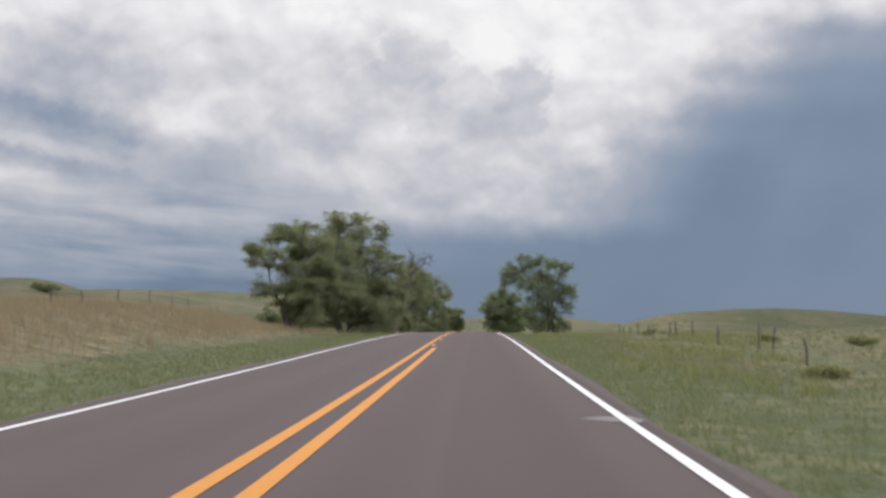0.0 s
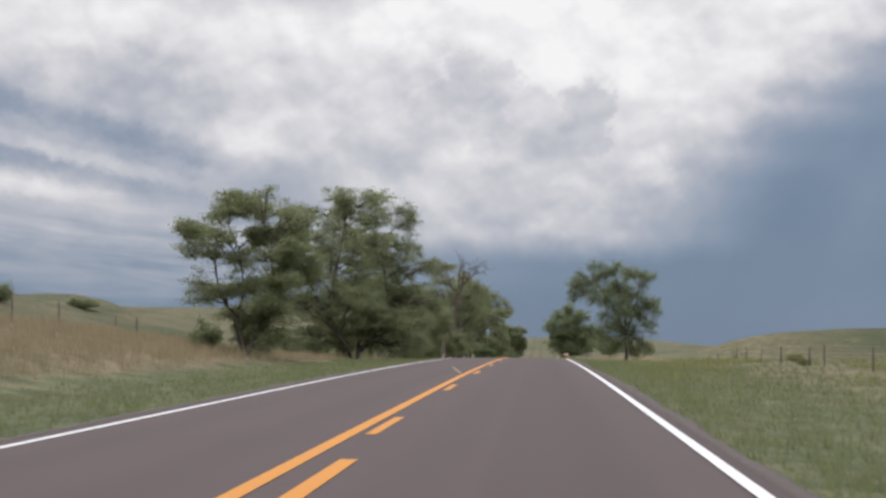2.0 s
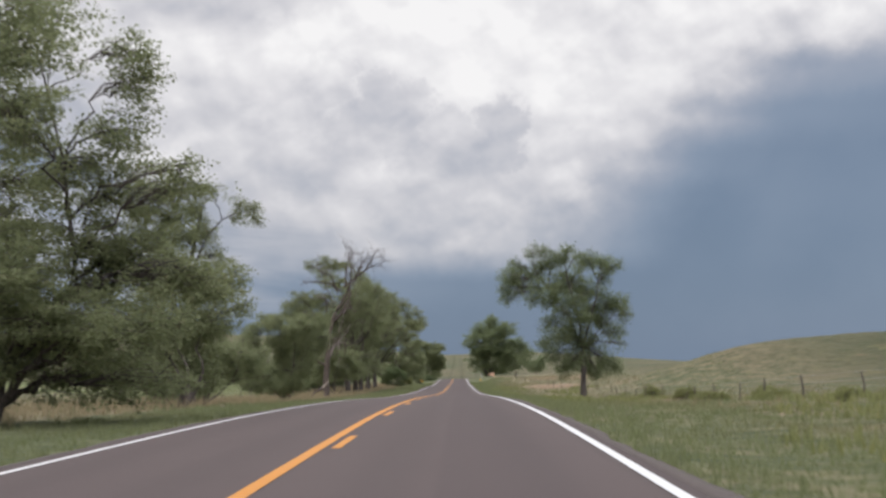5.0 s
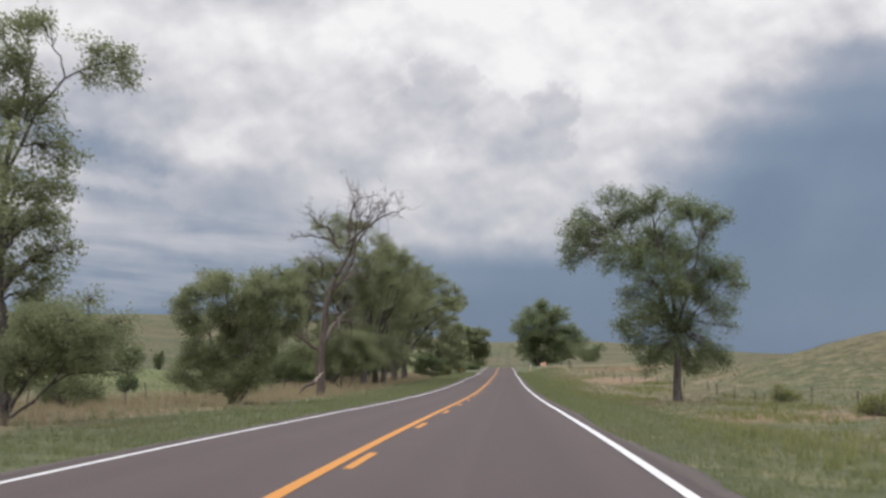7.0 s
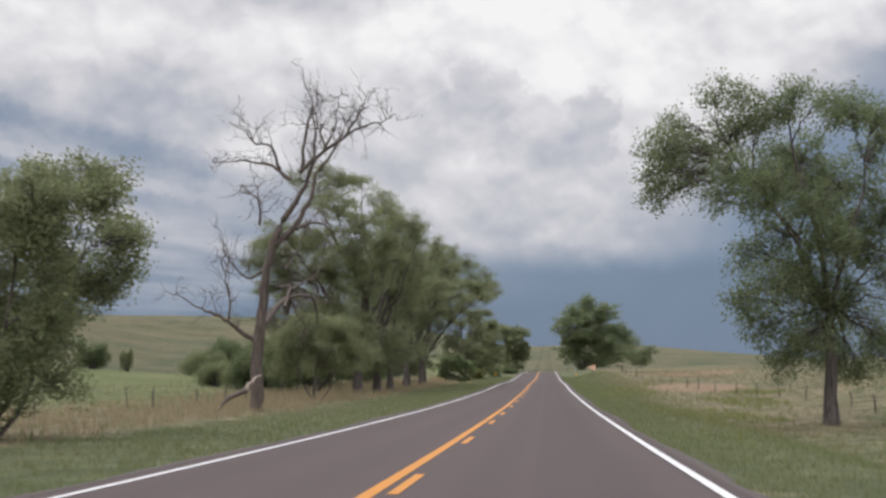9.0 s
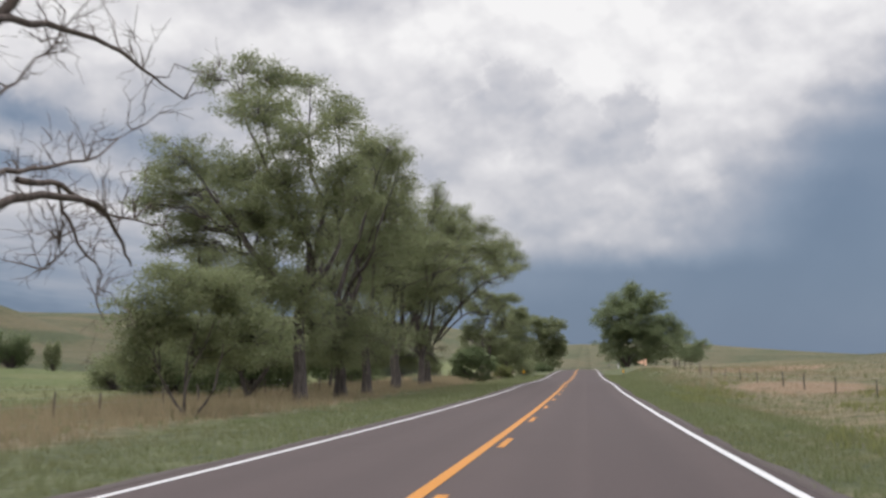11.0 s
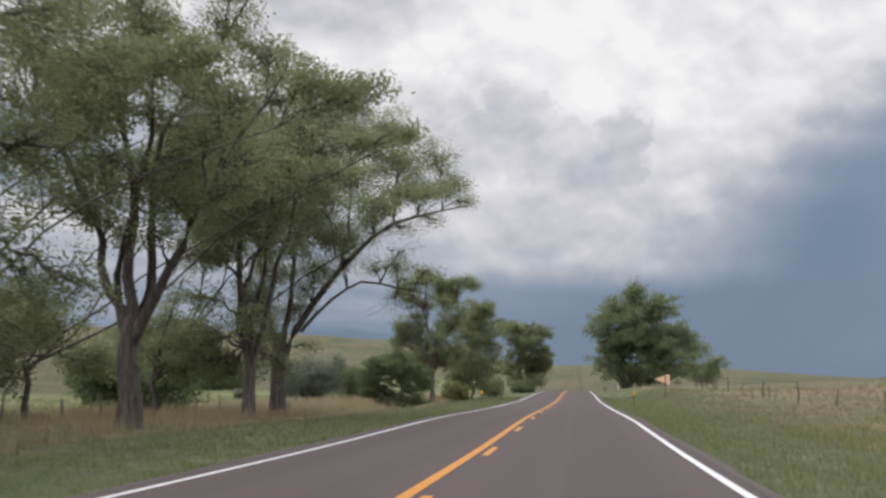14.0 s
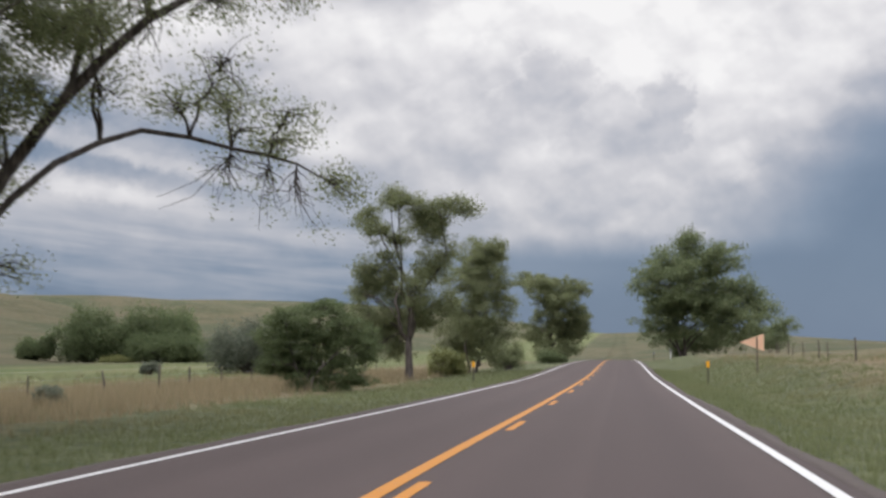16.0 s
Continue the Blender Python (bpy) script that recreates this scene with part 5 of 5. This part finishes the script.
def dead_tree():
    """The bare grey tree: forked trunk, crooked limbs, twigs."""
    rng = np.random.default_rng(31)
    x, y = -11.8, 244.9
    z0 = float(land(x, y))
    root = new("dead_tree")
    root.location = (x, y, z0)
    tagged(root, "tall dead tree with bare grey crooked limbs", "tree")

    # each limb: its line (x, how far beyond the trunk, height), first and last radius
    # limb lines are laid out to fit the camera's view of the tree
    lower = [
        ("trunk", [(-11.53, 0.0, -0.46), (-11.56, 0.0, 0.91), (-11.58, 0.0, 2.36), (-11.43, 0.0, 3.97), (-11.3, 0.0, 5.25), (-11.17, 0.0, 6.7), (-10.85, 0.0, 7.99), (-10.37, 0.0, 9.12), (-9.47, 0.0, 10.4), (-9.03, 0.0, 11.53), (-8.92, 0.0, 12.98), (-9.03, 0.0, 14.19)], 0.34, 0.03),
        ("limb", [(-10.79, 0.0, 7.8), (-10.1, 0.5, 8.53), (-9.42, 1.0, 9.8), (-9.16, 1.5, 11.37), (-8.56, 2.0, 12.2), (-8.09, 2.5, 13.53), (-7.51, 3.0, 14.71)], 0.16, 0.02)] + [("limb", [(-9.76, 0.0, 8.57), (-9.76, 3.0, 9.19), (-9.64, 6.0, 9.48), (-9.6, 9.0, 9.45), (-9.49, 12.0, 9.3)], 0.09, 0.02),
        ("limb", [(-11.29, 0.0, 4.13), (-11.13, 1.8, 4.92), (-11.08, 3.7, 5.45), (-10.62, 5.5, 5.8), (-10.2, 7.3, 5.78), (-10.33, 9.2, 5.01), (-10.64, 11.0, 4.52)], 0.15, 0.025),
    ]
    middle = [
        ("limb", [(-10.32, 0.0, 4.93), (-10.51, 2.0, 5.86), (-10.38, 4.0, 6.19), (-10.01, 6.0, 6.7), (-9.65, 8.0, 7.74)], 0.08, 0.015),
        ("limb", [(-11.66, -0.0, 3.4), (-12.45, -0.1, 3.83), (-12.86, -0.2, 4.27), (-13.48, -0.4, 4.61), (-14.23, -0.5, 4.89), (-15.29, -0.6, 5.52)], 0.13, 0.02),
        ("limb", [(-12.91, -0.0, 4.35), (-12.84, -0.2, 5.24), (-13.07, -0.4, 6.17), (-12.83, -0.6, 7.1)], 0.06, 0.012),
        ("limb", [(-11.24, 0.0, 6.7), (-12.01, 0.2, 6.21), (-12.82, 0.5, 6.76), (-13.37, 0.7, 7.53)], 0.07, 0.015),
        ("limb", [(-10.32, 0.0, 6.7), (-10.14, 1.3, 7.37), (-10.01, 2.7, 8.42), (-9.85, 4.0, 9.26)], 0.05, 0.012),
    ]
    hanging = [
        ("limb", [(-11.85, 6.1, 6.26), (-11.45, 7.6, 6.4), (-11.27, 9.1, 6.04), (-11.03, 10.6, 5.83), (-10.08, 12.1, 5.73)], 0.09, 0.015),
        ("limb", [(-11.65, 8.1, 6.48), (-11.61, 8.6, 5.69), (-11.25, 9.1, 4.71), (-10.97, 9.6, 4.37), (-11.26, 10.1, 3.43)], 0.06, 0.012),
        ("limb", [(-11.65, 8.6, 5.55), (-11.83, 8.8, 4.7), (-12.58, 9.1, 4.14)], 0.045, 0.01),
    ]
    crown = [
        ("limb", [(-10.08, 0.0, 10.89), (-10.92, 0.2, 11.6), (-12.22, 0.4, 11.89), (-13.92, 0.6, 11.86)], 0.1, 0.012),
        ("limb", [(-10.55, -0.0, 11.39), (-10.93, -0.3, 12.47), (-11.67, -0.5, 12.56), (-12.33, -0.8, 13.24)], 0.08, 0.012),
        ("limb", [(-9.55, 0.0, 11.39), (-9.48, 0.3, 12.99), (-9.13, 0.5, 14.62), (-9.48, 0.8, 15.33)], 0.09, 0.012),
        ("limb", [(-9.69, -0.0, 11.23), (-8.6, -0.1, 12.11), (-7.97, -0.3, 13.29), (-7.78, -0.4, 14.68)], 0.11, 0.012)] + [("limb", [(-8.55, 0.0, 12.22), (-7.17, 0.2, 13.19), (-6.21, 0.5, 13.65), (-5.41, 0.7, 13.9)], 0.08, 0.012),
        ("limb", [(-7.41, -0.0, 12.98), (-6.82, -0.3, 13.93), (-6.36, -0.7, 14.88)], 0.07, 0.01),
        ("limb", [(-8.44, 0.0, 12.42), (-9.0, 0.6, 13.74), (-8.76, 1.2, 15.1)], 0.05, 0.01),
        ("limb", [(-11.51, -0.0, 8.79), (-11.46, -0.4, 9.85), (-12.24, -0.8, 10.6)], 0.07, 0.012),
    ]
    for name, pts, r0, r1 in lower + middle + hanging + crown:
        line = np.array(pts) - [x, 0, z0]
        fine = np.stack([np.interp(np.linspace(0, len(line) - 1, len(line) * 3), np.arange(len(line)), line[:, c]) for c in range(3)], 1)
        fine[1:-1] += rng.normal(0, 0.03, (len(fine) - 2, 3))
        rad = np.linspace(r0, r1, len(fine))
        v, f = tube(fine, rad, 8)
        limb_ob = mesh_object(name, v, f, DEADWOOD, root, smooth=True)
        bits = []
        low = len(fine) // 2 if name == "trunk" else len(fine) // 4
        for _ in range(24 if name == "trunk" else 13):
            s = fine[rng.integers(low, len(fine))]
            way = rng.normal(0, 1, 3) + [0.0, 0, 0.7]
            way /= np.linalg.norm(way)
            e = s + way * rng.uniform(0.6, 1.9)
            twig = bent(rng, s, e, rng.uniform(-0.1, 0.25), 5, 0.1)
            bits.append(tube(twig, [0.024, 0.018, 0.013, 0.009, 0.005], 4))
            for _ in range(4):
                s2 = twig[rng.integers(1, 5)]
                w2 = way + rng.normal(0, 0.7, 3)
                bits.append(tube(bent(rng, s2, s2 + w2 / np.linalg.norm(w2) * rng.uniform(0.3, 0.9), 0.05, 4, 0.12), [0.011, 0.009, 0.006, 0.004], 3))
        v, f = gather(bits)
        tagged(mesh_object("twig_spray", v, f, DEADWOOD, limb_ob), kind="stuff")
    return root


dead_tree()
rng0 = np.random.default_rng(5)
fallen = new("broken_branch")
fallen.location = (-11.1, 243.6, float(land(-11.1, 243.6)))
tagged(fallen, "pale split branch leaning against the dead trunk", "branch")
v, f = tube(bent(rng0, (-0.72, -0.1, 0.95), (-0.12, 0.5, 1.7), 0.1, 7, 0.03), np.linspace(0.12, 0.045, 7), 7)
mesh_object("split_wood", v, f, SPLIT, fallen, smooth=True)
v, f = tube(bent(rng0, (-2.0, -0.7, -0.05), (-0.68, -0.08, 1.0), 0.1, 6, 0.03), np.linspace(0.07, 0.13, 6), 7)
mesh_object("barked_end", v, f, DEADWOOD, fallen, smooth=True)

# bushes of the meadow and hills
for k, (x, y, w, h, m, text) in enumerate([
        (-84.0, 514.0, 3.2, 4.6, CEDAR, "small rounded bush in the meadow"), (-76.5, 516.0, 5.4, 9.6, CEDAR, "tall dark green bush in the meadow"),
        (-66.5, 518.0, 7.0, 9.4, CEDAR, "broad dark green bush in the meadow"), (-62.0, 513.0, 7.0, 5.2, CEDAR, "low spreading bush in the meadow"),
        (-70.5, 511.0, 3.0, 1.3, WEED, "low light green bush in the meadow"),
        (-30.5, 411.0, 1.0, 1.1, SAGE, "small grey-green shrub in the grass"), (-25.6, 420.0, 3.6, 5.4, SAGE, "large silvery grey shrub behind the cedar"),
        (-22.0, 426.0, 2.6, 4.6, ELM, "dark bush behind the cedar"), (-24.0, 300.0, 2.4, 3.6, ELM, "dark bush behind the dead tree"),
        (-28.0, 305.0, 2.2, 3.0, ELM, "dark bush behind the dead tree"), (-55.0, 352.0, 2.4, 4.6, CEDAR, "dark bush at the foot of the hill"),
        (-50.5, 352.0, 1.0, 3.8, ELM, "narrow dark bush at the foot of the hill"), (-41.0, 352.0, 3.0, 4.2, ELM, "rounded dark bush at the foot of the hill")] + [(-176.0, 577.0, 5.5, 4.5, ELM, "dark bushes on the crest of the hill"), (-157.0, 445.0, 4.5, 7.5, ELM, "dark bush on the hillside"), (-70.0, 330.0, 2.6, 3.0, ELM, "dark bush on the hillside"),
        (-21.5, 314.0, 3.6, 5.6, CEDAR, "dark thicket behind the row of trees"), (-23.0, 330.0, 3.8, 5.8, CEDAR, "dark thicket behind the row of trees"),
        (-25.6, 243.0, 0.9, 1.9, CEDAR, "narrow dark bush in the meadow"), (-24.2, 226.0, 1.1, 1.7, CEDAR, "dark bush in the meadow"), (-21.0, 350.0, 3.4, 5.0, CEDAR, "dark thicket behind the row of trees"), (-20.5, 158.0, 2.0, 2.0, ELM, "dark bush behind the elm"),
        (-22.5, 300.0, 3.2, 4.6, CEDAR, "dark thicket behind the row of trees"), (-6.2, 480.0, 1.8, 1.8, CEDAR, "low green bush at the road edge"),
        (-9.8, 412.0, 1.6, 2.4, WEED, "light green bush under the gnarled elm"), (-13.4, 110.0, 0.9, 1.6, ELM, "bush at the foot of the elm"),
        (-15.0, 358.0, 0.6, 0.8, SAGE, "small twiggy shrub in dry grass"), (-7.6, 436.0, 1.7, 2.6, ELM, "dark bush at the foot of the elms"), (-18.0, 206.0, 1.6, 2.2, ELM, "dark bush behind the bushy elm")]):
    bush("bush", text, x, y, w, h, 100 + k, m, (0.10 + 0.018 * max(w, h)) * (1.7 if y > 500 else 1.15), 2.4 if y > 500 else 1.4)
for k, (x, y, w, h) in enumerate([(10.4, 41.4, 1.6, 0.5), (16.9, 79.4, 1.6, 0.6), (19.0, 69.0, 1.8, 0.6), (19.6, 232.0, 2.6, 1.3), (18.1, 203.5, 2.6, 1.3), (16.0, 168.0, 1.5, 0.8), (18.5, 178.0, 1.8, 0.9), (20.5, 186.0, 1.8, 1.0), (16.5, 186.0, 1.4, 0.8), (22.0, 196.0, 2.0, 1.0), (17.5, 160.0, 1.4, 0.7), (17.5, 175.0, 1.2, 0.7), (15.0, 182.0, 0.9, 0.6), (18.0, 190.0, 1.4, 0.8), (13.5, 171.0, 0.8, 0.5), (19.5, 200.0, 1.2, 0.7),
                                  (15.5, 118.0, 1.0, 0.5), (18.0, 135.0, 1.3, 0.6), (21.0, 150.0, 1.2, 0.6), (14.5, 150.0, 0.8, 0.5)]):
    bush("weed_clump", "yellow-green weeds in the ditch grass", x, y, w * 0.45, h * 0.9, 200 + k, WEED, 0.08, 0.8, "weeds", "weed clumps of the ditch")


# ---- grass ----
def grass(name, label, count, seed, xr, yr, height, width, material, keep, blades=7):
    """Tufts of bent blades over a stretch of ground."""
    rng = np.random.default_rng(seed)
    x, y = rng.uniform(*xr, count * 3), rng.uniform(*yr, count * 3)
    ok = keep(x, y, rng.uniform(0, 1, count * 3))
    x, y = x[ok][:count], y[ok][:count]
    n = len(x)
    x, y = np.repeat(x, blades) + rng.normal(0, 0.07, n * blades), np.repeat(y, blades) + rng.normal(0, 0.07, n * blades)
    z = land(x, y) - 0.02
    tall = np.repeat(rng.uniform(0.6, 1.3, n), blades) * rng.uniform(0.6, 1.2, n * blades) * height
    a = rng.uniform(0, 2 * np.pi, n * blades)
    lean = tall * rng.uniform(0.1, 0.6, n * blades)
    dx, dy = np.cos(a), np.sin(a)
    w = width * rng.uniform(0.6, 1.3, n * blades)
    base = np.stack([x, y, z], 1)
    side = np.stack([-dy * w, dx * w, 0 * w], 1)
    tip = base + np.stack([dx * lean, dy * lean, tall], 1)
    v = np.stack([base - side, base + side, tip], 1).reshape(-1, 3)
    return tagged(mesh_object(name, v, np.arange(len(v)).reshape(-1, 3), material), label, "grass", kind="stuff")


def sandy(x, y):
    return ((x - 16.5) / 5) ** 2 + ((y - 318) / 13) ** 2 < 1


def drift(x, y):
    return 0.5 + 0.25 * np.sin(x * 0.31 + y * 0.07) + 0.25 * np.sin(y * 0.045 - x * 0.17 + 1.3)


grass("roadside_grass", "short green grass of the tree-side verge", 16000, 1, (-9.5, -3.9), (12, 430), 0.16, 0.012, BLADE, lambda x, y, u: u < 1.0 - 0.06 * np.abs(x + 4))
grass("roadside_grass", "short green grass of the ditch-side verge", 34000, 2, (4.12, 12.0), (12, 430), 0.16, 0.013, BLADE, lambda x, y, u: u < 1.0 - 0.1 * np.abs(x - 4.2), 5)
grass("dry_grass", "tall straw-coloured grass on the bank and meadow edge", 23000, 3, (-22, -7.5), (15, 430), 0.50, 0.011, HAY, lambda x, y, u: u < np.where(y < 135, soft(-x, 9.5, 12.5) * (0.35 + 0.75 * drift(x * 2.3, y * 1.7)), (0.28 + 0.35 * soft(y, 250, 280)) * soft(-x, 9, 12) * (0.3 + drift(x, y))), 6)
grass("dry_grass", "straw-coloured grass in drifts beyond the ditch", 9000, 4, (7, 24), (15, 430), 0.32, 0.011, HAY, lambda x, y, u: (u < (0.10 + 0.28 * soft(y, 230, 300)) * soft(x, 7, 11) * (drift(x, y) > 0.55)) & ~sandy(x, y), 6)
grass("meadow_grass", "green grass of the meadow and ditch", 8000, 5, (9, 34), (20, 420), 0.24, 0.016, BLADE, lambda x, y, u: (u < 0.9) & ~sandy(x, y), 6)
grass("meadow_grass", "green grass of the low meadow", 6000, 6, (-34, -8), (120, 430), 0.24, 0.016, BLADE, lambda x, y, u: u < 0.9, 6)

grass("ditch_weeds", "taller yellow-green weeds scattered over the ditch", 5000, 7, (6.2, 20), (20, 330), 0.30, 0.024, WEED, lambda x, y, u: (u < 0.9 * (drift(x * 3.1 + 2, y * 2.2) > 0.66)) & ~sandy(x, y), 6)

# ---- fences, posts and sign ----
def box(bm, x0, x1, y0, y1, z0, z1, bevel=0.0):
    made = bmesh.ops.create_cube(bm, size=1, matrix=Matrix.Translation(((x0 + x1) / 2, (y0 + y1) / 2, (z0 + z1) / 2)) @ Matrix.Diagonal((x1 - x0, y1 - y0, z1 - z0, 1)))
    if bevel:
        bmesh.ops.bevel(bm, geom=list({e for vert in made["verts"] for e in vert.link_edges}), offset=bevel, segments=2, affect="EDGES")


def fence(label, line, spacing, seed):
    """Posts along a line of (y, x), with three wires."""
    rng = np.random.default_rng(seed)
    ys = np.arange(line[0][0], line[-1][0], spacing)
    xs = np.interp(ys, [p[0] for p in line], [p[1] for p in line])
    root = new("wire_fence")
    tagged(root, label, "fence")
    tops = []
    for x, y in zip(xs, ys):
        y += rng.normal(0, 1.2)
        x += rng.normal(0, 0.12)
        z = float(land(x, y))
        h = rng.uniform(0.8, 1.2)
        line3 = np.array([[x, y, z - 0.2], [x + rng.normal(0, 0.02), y, z + h * 0.5], [x + rng.normal(0, 0.06), y, z + h * 0.96], [x + rng.normal(0, 0.06), y, z + h]])
        g = rng.uniform(0.032, 0.055)
        v, f = tube(line3, [g, g * 0.95, g * 0.85, 0.01], 7)
        mesh_object("post", v, f, POST, root, smooth=True)
        tops.append((x, y, z))
    for h in (0.4, 0.7, 1.0):
        v, f = tube(np.array(tops) + [0, 0, h], np.full(len(tops), 0.004), 3)
        mesh_object("wire", v, f, STEEL, root)
    return root


fence("weathered wooden posts with wire along the pasture by the ditch", [(50, 11.6), (66, 13.6), (95, 14.6), (128, 15.6), (150, 17.0), (180, 18.0), (216, 18.6), (262, 19.0), (300, 17.0), (350, 13.8), (400, 13.6), (450, 16.0)], 8.5, 41)
fence("weathered wooden posts with wire behind the row of trees", [(25, -17.5), (110, -17.8), (170, -18.5), (260, -16.8), (340, -18.0), (440, -18.5)], 6.5, 42)


def delineator(x, y, h=1.15):
    z = float(land(x, y))
    root = new("delineator_post")
    root.location = (x, y, z)
    tagged(root, "steel roadside post with an amber reflector", "post", "reflector posts")
    bm = bmesh.new()
    box(bm, -0.03, 0.03, -0.006, 0.006, -0.3, h, 0.003)
    box(bm, -0.012, 0.012, -0.03, 0.0, -0.3, h - 0.02, 0.003)
    part("post", bm, POST, root)
    bm = bmesh.new()
    box(bm, -0.075, 0.075, -0.045, -0.031, h - 0.32, h, 0.02)
    part("reflector", bm, AMBER, root, "amber plastic reflector")
    return root


delineator(6.15, 387.5, 1.2)
delineator(-6.0, 392.9, 1.15)


def pennant_sign(x, y):
    """The three-cornered sign seen from behind: board, steel post and bolts."""
    z = float(land(x, y))
    root = new("pennant_sign")
    root.location = (x, y, z)
    tagged(root, "three-cornered road sign seen from behind on a post", "sign")
    low, high, tip = 1.93 - z, 2.80 - z, 2.38 - z
    bm = bmesh.new()
    corners = [(0.48, low), (0.48, high), (-0.72, tip)]
    back = [bm.verts.new((a, 0, b)) for a, b in corners]
    front = [bm.verts.new((a, 0.012, b)) for a, b in corners]
    bm.faces.new(back)
    bm.faces.new(front[::-1])
    for i in range(3):
        bm.faces.new((back[i - 1], front[i - 1], front[i], back[i]))
    bmesh.ops.recalc_face_normals(bm, faces=bm.faces)
    bmesh.ops.bevel(bm, geom=[e for e in bm.edges if abs(e.verts[0].co.y - e.verts[1].co.y) > 0.001], offset=0.03, segments=3, affect="EDGES")
    part("board", bm, SIGNBACK, root, "plain peach-coloured back of the board")
    bm = bmesh.new()
    box(bm, 0.10, 0.16, -0.05, -0.004, -0.5, high - 0.16, 0.006)
    part("post", bm, POST, root)
    for b in (tip - 0.15, tip + 0.15):
        bm = bmesh.new()
        bmesh.ops.create_cone(bm, segments=8, radius1=0.018, radius2=0.014, depth=0.03, cap_ends=True, matrix=Matrix.Translation((0.13, -0.06, b)) @ Matrix.Rotation(radians(90), 4, "X"))
        part("bolt", bm, STEEL, root)
    return root


pennant_sign(8.5, 388.6)


def marker_post(x, y, label, material):
    root = new("marker_post")
    root.location = (x, y, float(land(x, y)))
    tagged(root, label, "post")
    bm = bmesh.new()
    box(bm, -0.06, 0.06, -0.03, 0.03, -0.3, 1.3, 0.01)
    part("post", bm, material, root)
    bm = bmesh.new()
    box(bm, -0.11, 0.11, -0.05, -0.031, 1.0, 1.42, 0.015)
    part("plate", bm, STEEL, root, "small plate on the post")


marker_post(8.3, 503.0, "white marker post at the foot of the cottonwood", WHITEPOST)
marker_post(7.2, 552.0, "short dark marker post near the road bend", POST)
